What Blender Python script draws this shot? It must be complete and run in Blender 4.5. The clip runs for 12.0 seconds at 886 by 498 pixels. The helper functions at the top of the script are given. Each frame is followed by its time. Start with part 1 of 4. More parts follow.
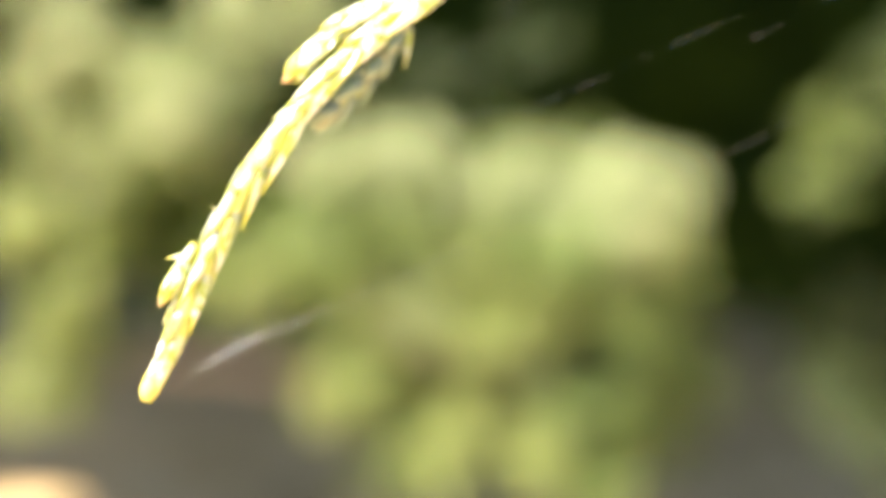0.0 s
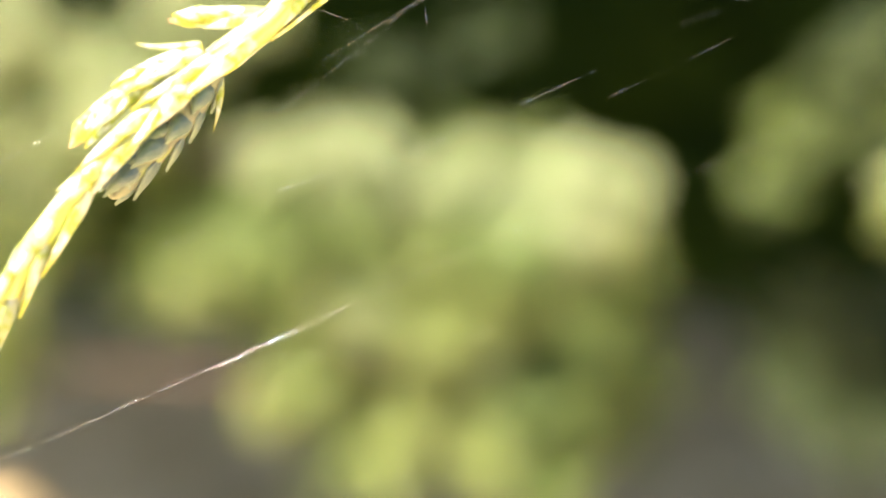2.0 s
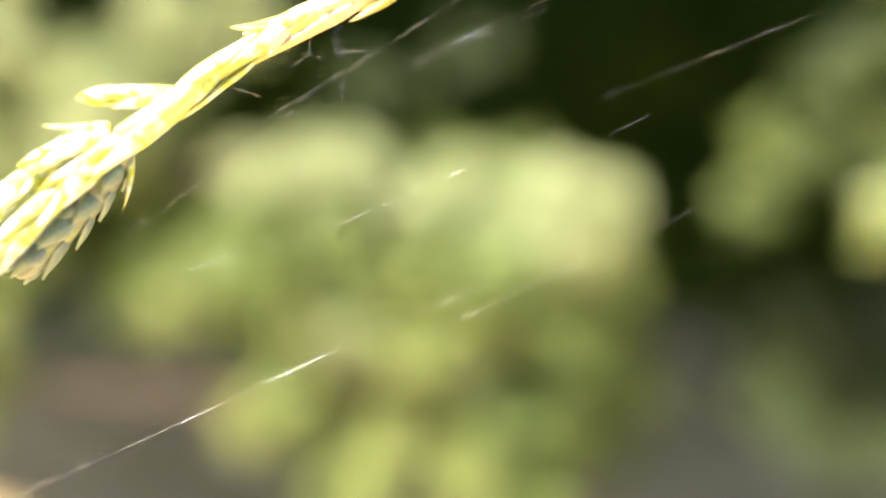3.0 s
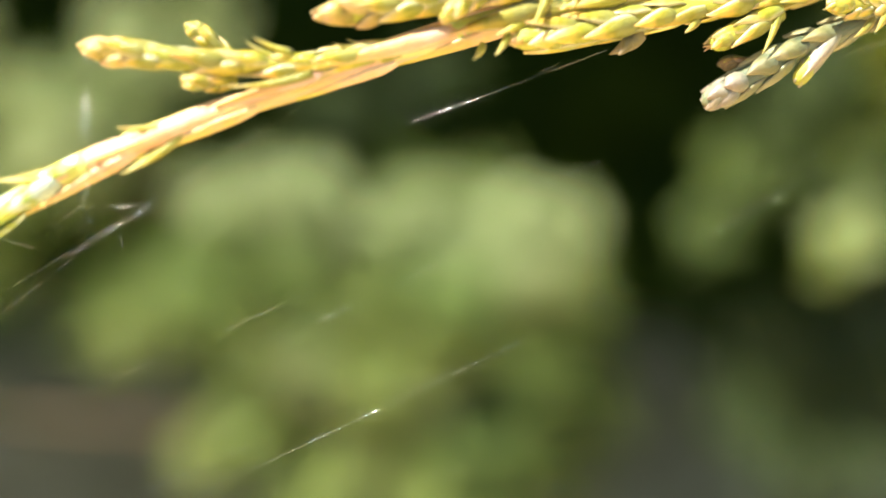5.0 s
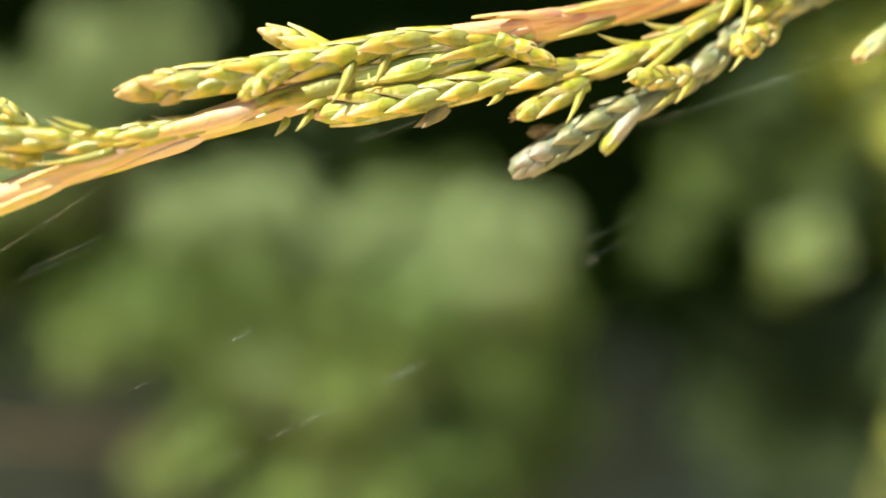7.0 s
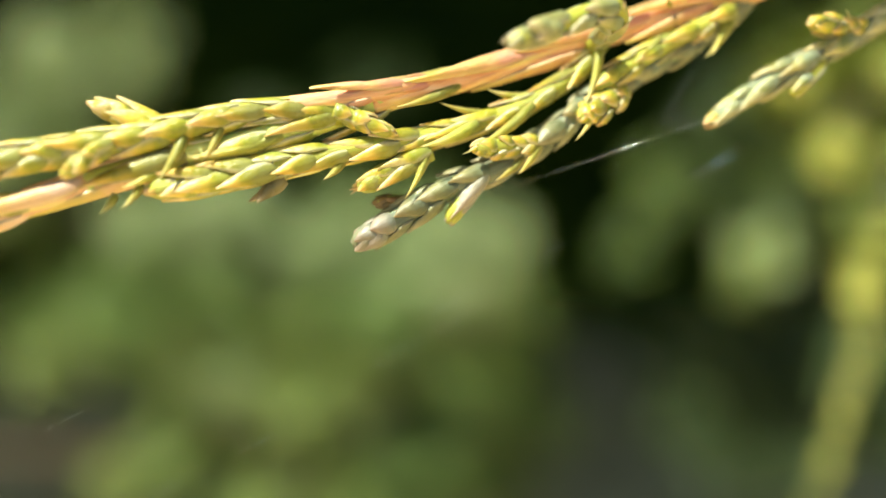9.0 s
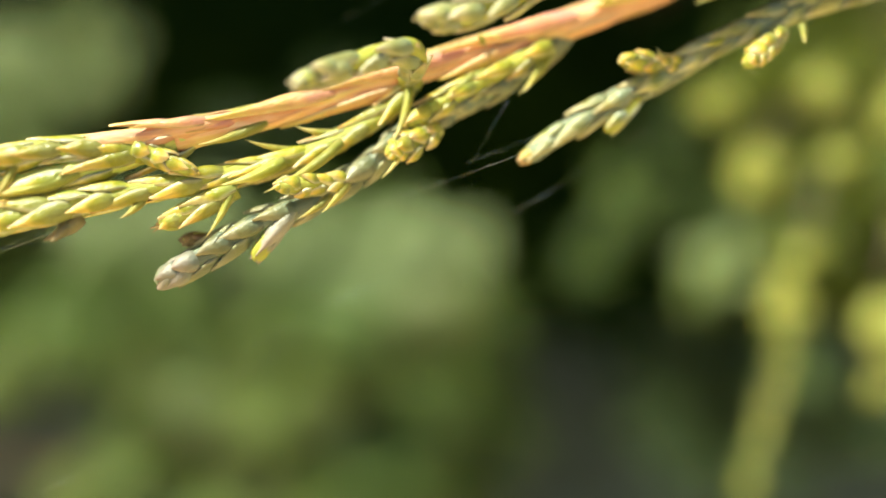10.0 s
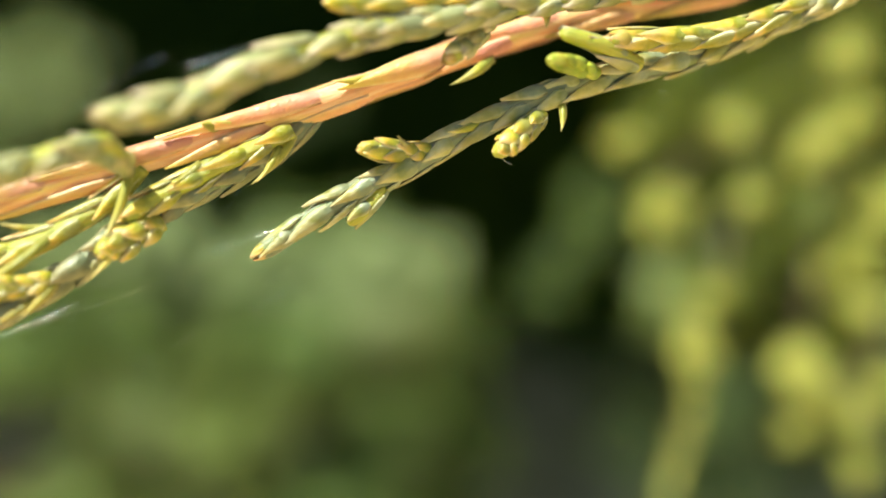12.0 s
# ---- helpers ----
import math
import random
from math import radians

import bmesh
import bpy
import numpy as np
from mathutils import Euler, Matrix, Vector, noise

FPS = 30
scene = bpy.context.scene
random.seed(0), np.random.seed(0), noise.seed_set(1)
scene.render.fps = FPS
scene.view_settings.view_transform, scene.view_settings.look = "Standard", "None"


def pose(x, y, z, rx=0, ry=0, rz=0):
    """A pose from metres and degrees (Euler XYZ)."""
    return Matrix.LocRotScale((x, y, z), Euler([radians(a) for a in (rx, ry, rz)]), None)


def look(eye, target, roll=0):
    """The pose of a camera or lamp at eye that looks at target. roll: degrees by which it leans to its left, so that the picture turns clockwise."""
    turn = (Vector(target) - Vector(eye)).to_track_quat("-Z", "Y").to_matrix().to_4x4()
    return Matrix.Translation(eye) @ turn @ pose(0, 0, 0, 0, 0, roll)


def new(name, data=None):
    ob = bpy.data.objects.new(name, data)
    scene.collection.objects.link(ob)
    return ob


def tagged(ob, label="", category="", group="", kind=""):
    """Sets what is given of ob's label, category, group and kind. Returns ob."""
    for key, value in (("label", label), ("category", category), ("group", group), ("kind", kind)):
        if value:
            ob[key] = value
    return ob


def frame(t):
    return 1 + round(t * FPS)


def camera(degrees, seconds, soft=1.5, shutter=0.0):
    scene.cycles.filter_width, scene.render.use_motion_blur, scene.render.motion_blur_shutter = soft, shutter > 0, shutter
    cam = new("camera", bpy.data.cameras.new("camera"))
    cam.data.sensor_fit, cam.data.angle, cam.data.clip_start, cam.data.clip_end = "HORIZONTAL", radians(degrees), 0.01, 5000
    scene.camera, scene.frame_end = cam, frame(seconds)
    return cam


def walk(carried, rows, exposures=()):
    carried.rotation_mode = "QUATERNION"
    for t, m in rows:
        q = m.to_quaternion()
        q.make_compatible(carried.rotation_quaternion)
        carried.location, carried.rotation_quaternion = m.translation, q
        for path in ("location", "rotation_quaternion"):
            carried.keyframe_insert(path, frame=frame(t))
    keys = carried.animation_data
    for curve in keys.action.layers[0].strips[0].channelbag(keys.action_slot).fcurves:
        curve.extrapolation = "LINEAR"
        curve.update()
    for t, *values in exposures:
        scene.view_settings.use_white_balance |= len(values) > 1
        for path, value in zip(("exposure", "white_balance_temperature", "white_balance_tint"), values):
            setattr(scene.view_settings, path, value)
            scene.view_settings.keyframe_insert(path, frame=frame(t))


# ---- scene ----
FOV = 53.2
cam = camera(FOV, 12.0, soft=1.9)
# a close-up lens: wide open, focused a hand's width away
cam.data.dof.use_dof = True
cam.data.dof.focus_distance = 0.0435
cam.data.dof.aperture_fstop = 9.2

# the near twigs and the path are given in millimetres in a frame tipped 20 degrees down, 0.58 m over the ground
TIP = pose(0, 0, 0.58, -20)


def at(x, y, z):
    return TIP @ Vector((x / 1000, y / 1000, z / 1000))


walk(cam, [(t, TIP @ pose(x / 1000, y / 1000, z / 1000, 90 + p, r, w)) for t, x, y, z, w, p, r in (
    (0.0, 0.00, -4.92, 0.00, 0.00, 0.00, 0.00),
    (0.5, 3.00, -3.26, 2.31, -0.59, -0.55, 0.14),
    (1.0, 4.20, -0.74, 2.29, -1.27, -0.69, 0.22),
    (1.5, 5.39, 0.56, 2.69, -1.92, -0.88, 0.29),
    (2.0, 7.36, 0.98, 4.85, -2.10, -0.79, 0.03),
    (2.5, 8.39, 1.52, 6.83, -2.36, -0.75, 0.01),
    (3.0, 11.10, 1.39, 8.36, -2.68, -0.30, -0.03),
    (3.2, 12.18, 1.29, 8.77, -2.81, -0.10, -0.05),
    (4.8, 19.68, 2.09, 15.11, -3.72, 0.24, 0.18),
    (5.0, 20.79, 2.04, 15.30, -3.65, 0.20, 0.08),
    (5.5, 22.03, 2.01, 16.28, -4.29, 0.24, 0.12),
    (6.0, 24.12, 1.96, 16.92, -4.52, 0.19, 0.22),
    (6.5, 26.67, 1.30, 17.95, -4.82, 0.17, 0.30),
    (7.0, 29.36, 0.47, 18.50, -4.67, 0.39, 0.50),
    (7.2, 30.25, 0.45, 18.34, -4.90, 0.34, 0.47),
    (8.8, 35.80, 0.65, 21.14, -5.73, 0.42, 0.73),
    (9.0, 36.42, 0.66, 22.17, -5.92, 0.30, 0.89),
    (9.5, 39.96, 0.75, 23.28, -6.35, 0.36, 0.82),
    (10.0, 45.42, -0.21, 23.69, -6.87, 0.60, 0.87),
    (10.5, 49.42, 0.71, 25.55, -7.14, 0.73, 0.79),
    (11.0, 52.58, 2.10, 26.59, -7.54, 0.92, 0.56),
    (11.5, 56.09, 1.87, 27.30, -7.36, 1.02, 0.60),
    (12.0, 58.80, 1.77, 28.18, -7.27, 1.12, 0.77),
)], exposures=[(0.0, 2.43, 6750, 20), (3.2, 2.50, 6750, 18), (4.8, 1.84, 6700, 4), (5.5, 1.47, 6650, -5), (7.2, 1.27, 6600, -8), (12.0, 1.12, 6600, -10)])

# ---- light ----
SUN = (TIP.to_3x3() @ Vector((-0.47, -0.38, 0.80))).normalized()
world = bpy.data.worlds.new("sky")
scene.world = world
world.use_nodes = True
sky = world.node_tree.nodes.new("ShaderNodeTexSky")
sky.sky_type, sky.sun_disc = "NISHITA", False
sky.sun_elevation = math.asin(SUN.z)
sky.sun_rotation = math.atan2(SUN.x, SUN.y)
world.node_tree.links.new(sky.outputs[0], world.node_tree.nodes["Background"].inputs[0])
world.node_tree.nodes["Background"].inputs[1].default_value = 0.056
sun = new("sun", bpy.data.lights.new("sun", "SUN"))
sun.data.energy, sun.data.angle, sun.data.color = 5.0, radians(0.55), (1.0, 0.93, 0.80)
sun.matrix_world = look(SUN * 5, (0, 0, 0))


# ---- materials ----
def shader(name):
    mat = bpy.data.materials.new(name)
    mat.use_nodes = True
    nodes, links = mat.node_tree.nodes, mat.node_tree.links
    return mat, nodes, links, nodes["Principled BSDF"], nodes["Material Output"]


def node(nodes, kind, **values):
    made = nodes.new(kind)
    for key, value in values.items():
        made.inputs[key.replace("_", " ")].default_value = value
    return made


def ramp(nodes, links, source, *stops):
    made = nodes.new("ShaderNodeValToRGB")
    while len(made.color_ramp.elements) < len(stops):
        made.color_ramp.elements.new(0.5)
    for e, (pos, colour) in zip(made.color_ramp.elements, stops):
        e.position, e.color = pos, (*colour, 1)
    links.new(source, made.inputs[0])
    return made.outputs[0]


def mix(nodes, links, factor, a, b, blend="MIX"):
    made = nodes.new("ShaderNodeMix")
    made.data_type, made.blend_type = "RGBA", blend
    for socket, value in ((made.inputs[0], factor), (made.inputs[6], a), (made.inputs[7], b)):
        if isinstance(value, bpy.types.NodeSocket):
            links.new(value, socket)
        else:
            socket.default_value = value if isinstance(value, float) else (*value, 1)
    return made.outputs[2]


def maths(nodes, links, op, a, b=0.0):
    made = nodes.new("ShaderNodeMath")
    made.operation = op
    for socket, value in zip(made.inputs, (a, b)):
        if isinstance(value, bpy.types.NodeSocket):
            links.new(value, socket)
        else:
            socket.default_value = value
    return made.outputs[0]


def leaf_material(name, flank, keel, rim, tip, base=(0.40, 0.44, 0.24), glow=0.3, rough=0.4, wax=0.0):
    """A scale leaf: a dull waxy base, green flanks that run into a golden keel and point, a thin pale rim."""
    mat, nodes, links, bsdf, out = shader(name)
    uv = nodes.new("ShaderNodeUVMap")
    split = nodes.new("ShaderNodeSeparateXYZ")
    links.new(uv.outputs[0], split.inputs[0])
    doubled = maths(nodes, links, "MULTIPLY_ADD", split.outputs[0], 2.0)
    doubled.node.inputs[2].default_value = -1.0
    across = maths(nodes, links, "ABSOLUTE", doubled)
    where = nodes.new("ShaderNodeNewGeometry")
    grain = node(nodes, "ShaderNodeTexNoise", Scale=5200.0, Detail=4.0, Roughness=0.65)
    blotch = node(nodes, "ShaderNodeTexNoise", Scale=1300.0, Detail=2.0, Roughness=0.5)
    patch = node(nodes, "ShaderNodeTexNoise", Scale=330.0, Detail=2.0)
    for n in (grain, blotch, patch):
        links.new(where.outputs["Position"], n.inputs["Vector"])

    def shaken(value, source, amount):
        return maths(nodes, links, "ADD", value, maths(nodes, links, "MULTIPLY", maths(nodes, links, "SUBTRACT", source, 0.5), amount))

    chance = maths(nodes, links, "FRACT", maths(nodes, links, "ADD", nodes.new("ShaderNodeObjectInfo").outputs["Random"], where.outputs["Random Per Island"]))
    along = shaken(shaken(shaken(split.outputs[1], blotch.outputs[0], 0.7), patch.outputs[0], 1.1), chance, 0.3)
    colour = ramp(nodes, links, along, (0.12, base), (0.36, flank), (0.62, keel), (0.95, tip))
    edge = shaken(across, blotch.outputs[0], 0.5)
    colour = mix(nodes, links, ramp(nodes, links, edge, (0.62, (0, 0, 0)), (1.0, (0.75, 0.75, 0.75))), colour, rim)
    tone = node(nodes, "ShaderNodeHueSaturation")
    hue = maths(nodes, links, "MULTIPLY_ADD", chance, 0.03)
    hue.node.inputs[2].default_value = 0.485
    links.new(hue, tone.inputs["Hue"])
    lum = maths(nodes, links, "MULTIPLY_ADD", maths(nodes, links, "FRACT", maths(nodes, links, "MULTIPLY", chance, 7.3)), 0.3)
    lum.node.inputs[2].default_value = 0.86
    links.new(lum, tone.inputs["Value"])
    links.new(colour, tone.inputs["Color"])
    dull = tuple(c * k for c, k in zip(flank, (0.62, 0.70, 0.6)))
    colour = mix(nodes, links, ramp(nodes, links, patch.outputs[0], (0.5, (0, 0, 0)), (0.72, (0.55, 0.55, 0.55))), tone.outputs[0], dull)
    colour = mix(nodes, links, ramp(nodes, links, grain.outputs[0], (0.45, (0, 0, 0)), (0.8, (0.25, 0.25, 0.25))), colour, dull)
    if wax:
        colour = mix(nodes, links, ramp(nodes, links, blotch.outputs[0], (0.42, (0, 0, 0)), (0.7, (wax, wax, wax))), colour, (0.50, 0.50, 0.45))
    links.new(colour, bsdf.inputs["Base Color"])
    links.new(ramp(nodes, links, blotch.outputs[0], (0.3, (rough - 0.12,) * 3), (0.7, (rough + 0.12,) * 3)), bsdf.inputs["Roughness"])
    bsdf.inputs["Specular IOR Level"].default_value = 0.65
    bsdf.inputs["Sheen Weight"].default_value = 0.08
    bsdf.inputs["Sheen Roughness"].default_value = 0.45
    height = maths(nodes, links, "ADD", maths(nodes, links, "MULTIPLY", grain.outputs[0], 0.35), blotch.outputs[0])
    bump = node(nodes, "ShaderNodeBump", Strength=0.6, Distance=0.0002)
    links.new(height, bump.inputs["Height"])
    links.new(bump.outputs[0], bsdf.inputs["Normal"])
    thin = nodes.new("ShaderNodeBsdfTranslucent")
    links.new(colour, thin.inputs[0])
    both = nodes.new("ShaderNodeMixShader")
    both.inputs[0].default_value = glow
    links.new(bsdf.outputs[0], both.inputs[1])
    links.new(thin.outputs[0], both.inputs[2])
    links.new(both.outputs[0], out.inputs[0])
    return mat


def bark_material(name, light, mid, dark, stretch=5.0, green=None):
    """Young stem skin, softly streaked along its length, with paler, greyer and greener runs."""
    mat, nodes, links, bsdf, out = shader(name)
    uv = nodes.new("ShaderNodeUVMap")

    def streaks(across, along, detail, shift):
        scaled = node(nodes, "ShaderNodeMapping", Scale=(across, along, 1.0), Location=(shift, shift, shift))
        links.new(uv.outputs[0], scaled.inputs[0])
        made = node(nodes, "ShaderNodeTexNoise", Scale=1.0, Detail=detail, Roughness=0.55, Distortion=0.4)
        links.new(scaled.outputs[0], made.inputs["Vector"])
        return made.outputs[0]

    streak = streaks(stretch, 0.28, 3.0, 0.0)
    fibre = streaks(stretch * 4, 0.9, 4.0, 3.0)
    colour = ramp(nodes, links, streak, (0.30, dark), (0.48, mid), (0.68, light))
    colour = mix(nodes, links, ramp(nodes, links, fibre, (0.5, (0, 0, 0)), (0.75, (0.45, 0.45, 0.45))), colour, light)
    colour = mix(nodes, links, ramp(nodes, links, streaks(2.0, 0.16, 2.0, 9.0), (0.52, (0, 0, 0)), (0.66, (0.75, 0.75, 0.75))), colour, (light[0], light[1] * 1.14, light[2] * 0.55))
    if green:
        colour = mix(nodes, links, ramp(nodes, links, streaks(3.0, 0.12, 2.0, 17.0), (0.56, (0, 0, 0)), (0.66, (0.8, 0.8, 0.8))), colour, green)
    links.new(colour, bsdf.inputs["Base Color"])
    bsdf.inputs["Roughness"].default_value = 0.40
    bsdf.inputs["Subsurface Weight"].default_value = 0.15
    bsdf.inputs["Subsurface Scale"].default_value = 0.0004
    bump = node(nodes, "ShaderNodeBump", Strength=0.5, Distance=0.00018)
    links.new(fibre, bump.inputs["Height"])
    links.new(bump.outputs[0], bsdf.inputs["Normal"])
    return mat


# keel and pale rim also hold painted sun highlights, the darker flank painted shade
YELLOW = leaf_material("yellow_leaf", (0.39, 0.36, 0.03), (0.80, 0.57, 0.09), (0.94, 0.86, 0.64), (0.90, 0.63, 0.31), base=(0.35, 0.35, 0.085), glow=0.26, rough=0.33)
KHAKI = leaf_material("khaki_leaf", (0.31, 0.30, 0.10), (0.53, 0.46, 0.21), (0.72, 0.66, 0.48), (0.70, 0.56, 0.42), base=(0.29, 0.32, 0.17), glow=0.22)
# grey-green leaf, darkened further for the shade its branchlet lies in
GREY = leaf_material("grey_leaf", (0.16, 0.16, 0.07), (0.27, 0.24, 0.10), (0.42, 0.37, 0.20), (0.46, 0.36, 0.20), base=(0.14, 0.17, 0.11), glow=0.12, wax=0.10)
# dark slate tone holds the shade that the leader casts on this branchlet
SHADED_SLATE = leaf_material("shaded_slate_leaf", (0.07, 0.13, 0.115), (0.11, 0.17, 0.14), (0.30, 0.36, 0.24), (0.20, 0.26, 0.16), base=(0.08, 0.13, 0.125), glow=0.08, wax=0.06)
# wax is real bloom, raised further to paint in whitish sun highlights
OLIVE = leaf_material("olive_leaf", (0.23, 0.23, 0.05), (0.44, 0.37, 0.12), (0.62, 0.58, 0.34), (0.62, 0.50, 0.26), base=(0.20, 0.23, 0.14), glow=0.12, wax=0.28)
# near-white keel and pale base are painted in for blown-out sun highlights
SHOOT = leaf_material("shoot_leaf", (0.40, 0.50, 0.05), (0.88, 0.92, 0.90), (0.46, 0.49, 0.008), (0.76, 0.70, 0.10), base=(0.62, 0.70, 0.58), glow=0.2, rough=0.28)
LIME = leaf_material("lime_leaf", (0.30, 0.38, 0.03), (0.46, 0.51, 0.07), (0.60, 0.64, 0.06), (0.60, 0.62, 0.07), base=(0.30, 0.42, 0.02))
TAN = leaf_material("tan_bud_leaf", (0.48, 0.32, 0.06), (0.72, 0.48, 0.16), (0.84, 0.66, 0.38), (0.76, 0.47, 0.27), base=(0.36, 0.32, 0.06), glow=0.22)
PINK = leaf_material("pink_grey_leaf", (0.28, 0.24, 0.18), (0.37, 0.29, 0.23), (0.52, 0.43, 0.35), (0.38, 0.26, 0.21), base=(0.22, 0.23, 0.18), glow=0.12, wax=0.15)
BROWN = leaf_material("brown_leaf", (0.20, 0.11, 0.035), (0.28, 0.16, 0.06), (0.34, 0.20, 0.07), (0.20, 0.11, 0.045), base=(0.20, 0.12, 0.04), glow=0.1)
PALE = leaf_material("pale_awl_leaf", (0.42, 0.39, 0.06), (0.60, 0.51, 0.10), (0.76, 0.64, 0.24), (0.78, 0.64, 0.30), base=(0.36, 0.36, 0.08), glow=0.35)
PAPER = leaf_material("papery_leaf", (0.40, 0.33, 0.17), (0.52, 0.43, 0.25), (0.60, 0.52, 0.34), (0.46, 0.34, 0.20), base=(0.38, 0.34, 0.16), glow=0.5)
SHEATH = leaf_material("stem_leaf", (0.80, 0.48, 0.25), (0.80, 0.52, 0.14), (0.86, 0.66, 0.38), (0.72, 0.57, 0.08), base=(0.80, 0.53, 0.40), glow=0.12)
ROSY = leaf_material("rosy_stem_leaf", (0.77, 0.35, 0.18), (0.80, 0.44, 0.16), (0.90, 0.66, 0.42), (0.74, 0.52, 0.12), base=(0.72, 0.32, 0.23), glow=0.12)
# the mauve dark stop paints in shadow bands that fall across the stem
BARK = bark_material("salmon_bark", (0.86, 0.62, 0.46), (0.82, 0.44, 0.22), (0.54, 0.34, 0.30), green=(0.46, 0.42, 0.06))
BLUSH = bark_material("rosy_bark", (0.90, 0.58, 0.38), (0.80, 0.38, 0.19), (0.52, 0.23, 0.17))
SKIN = bark_material("yellow_stem", (0.70, 0.72, 0.28), (0.58, 0.58, 0.14), (0.44, 0.44, 0.10))
TWIG = bark_material("green_twig", (0.50, 0.46, 0.09), (0.38, 0.37, 0.05), (0.25, 0.27, 0.05))
GREYTWIG = bark_material("grey_twig", (0.26, 0.27, 0.17), (0.18, 0.20, 0.13), (0.11, 0.13, 0.10))
WOOD = bark_material("old_bark", (0.16, 0.11, 0.07), (0.10, 0.065, 0.04), (0.05, 0.032, 0.02), 6.0)


def foliage_material(name, a, b, c, glow, rough=0.3, gloss=0.5):
    mat, nodes, links, bsdf, out = shader(name)
    where = nodes.new("ShaderNodeNewGeometry")
    patch = node(nodes, "ShaderNodeTexNoise", Scale=60.0, Detail=3.0)
    fine = node(nodes, "ShaderNodeTexNoise", Scale=700.0, Detail=3.0)
    for n in (patch, fine):
        links.new(where.outputs["Position"], n.inputs["Vector"])
    chance = maths(nodes, links, "FRACT", maths(nodes, links, "ADD", nodes.new("ShaderNodeObjectInfo").outputs["Random"], maths(nodes, links, "MULTIPLY", where.outputs["Random Per Island"], 0.35)))
    colour = ramp(nodes, links, chance, (0.0, a), (0.5, b), (1.0, c))
    colour = mix(nodes, links, ramp(nodes, links, patch.outputs[0], (0.4, (0, 0, 0)), (0.7, (0.6, 0.6, 0.6))), colour, c)
    colour = mix(nodes, links, ramp(nodes, links, fine.outputs[0], (0.4, (0, 0, 0)), (0.75, (0.5, 0.5, 0.5))), colour, tuple(v * 0.5 for v in a))
    links.new(colour, bsdf.inputs["Base Color"])
    bsdf.inputs["Roughness"].default_value = rough
    bsdf.inputs["Specular IOR Level"].default_value = gloss
    thin = nodes.new("ShaderNodeBsdfTranslucent")
    links.new(colour, thin.inputs[0])
    both = nodes.new("ShaderNodeMixShader")
    both.inputs[0].default_value = glow
    links.new(bsdf.outputs[0], both.inputs[1])
    links.new(thin.outputs[0], both.inputs[2])
    links.new(both.outputs[0], out.inputs[0])
    return mat


# one juniper in lit and shaded copies: the light level is in the colours
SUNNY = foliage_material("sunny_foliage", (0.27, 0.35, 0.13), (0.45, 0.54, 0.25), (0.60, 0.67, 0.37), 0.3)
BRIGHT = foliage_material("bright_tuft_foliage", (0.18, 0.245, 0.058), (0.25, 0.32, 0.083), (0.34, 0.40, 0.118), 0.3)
GOLDEN = foliage_material("golden_foliage", (0.42, 0.445, 0.075), (0.64, 0.645, 0.15), (0.84, 0.83, 0.26), 0.35)
# darker copy of the golden foliage, with shade painted into the colour
SHADED_GOLD = foliage_material("shaded_golden_foliage", (0.06, 0.085, 0.005), (0.105, 0.135, 0.008), (0.18, 0.21, 0.013), 0.3)
# dark copy of the green foliage: shade of the hollow painted in
SHADED_GREEN = foliage_material("shaded_green_foliage", (0.038, 0.066, 0.018), (0.058, 0.094, 0.026), (0.082, 0.124, 0.036), 0.25)
# the half-shaded copy, dimmer by colour alone
HALF_SHADE = foliage_material("half_shade_foliage", (0.10, 0.165, 0.038), (0.165, 0.245, 0.058), (0.24, 0.32, 0.085), 0.25)
# near-black copy of the foliage: the hollow's deep shade put into the colour
SHADE_DARK = foliage_material("inner_foliage", (0.006, 0.016, 0.002), (0.010, 0.023, 0.003), (0.016, 0.034, 0.004), 0.1, 0.8, 0.05)


def soil_material():
    mat, nodes, links, bsdf, out = shader("soil")
    where = nodes.new("ShaderNodeNewGeometry")
    broad = node(nodes, "ShaderNodeTexNoise", Scale=9.0, Detail=3.0)
    fine = node(nodes, "ShaderNodeTexNoise", Scale=90.0, Detail=6.0, Roughness=0.7)
    for n in (broad, fine):
        links.new(where.outputs["Position"], n.inputs["Vector"])
    colour = ramp(nodes, links, broad.outputs[0], (0.35, (0.46, 0.33, 0.14)), (0.5, (0.70, 0.52, 0.25)), (0.65, (0.84, 0.66, 0.37)))
    colour = mix(nodes, links, ramp(nodes, links, fine.outputs[0], (0.35, (0, 0, 0)), (0.7, (0.6, 0.6, 0.6))), colour, (0.58, 0.44, 0.22))
    links.new(colour, bsdf.inputs["Base Color"])
    bsdf.inputs["Roughness"].default_value = 0.95
    bump = node(nodes, "ShaderNodeBump", Strength=0.8, Distance=0.01)
    links.new(fine.outputs[0], bump.inputs["Height"])
    links.new(bump.outputs[0], bsdf.inputs["Normal"])
    return mat


SOIL = soil_material()


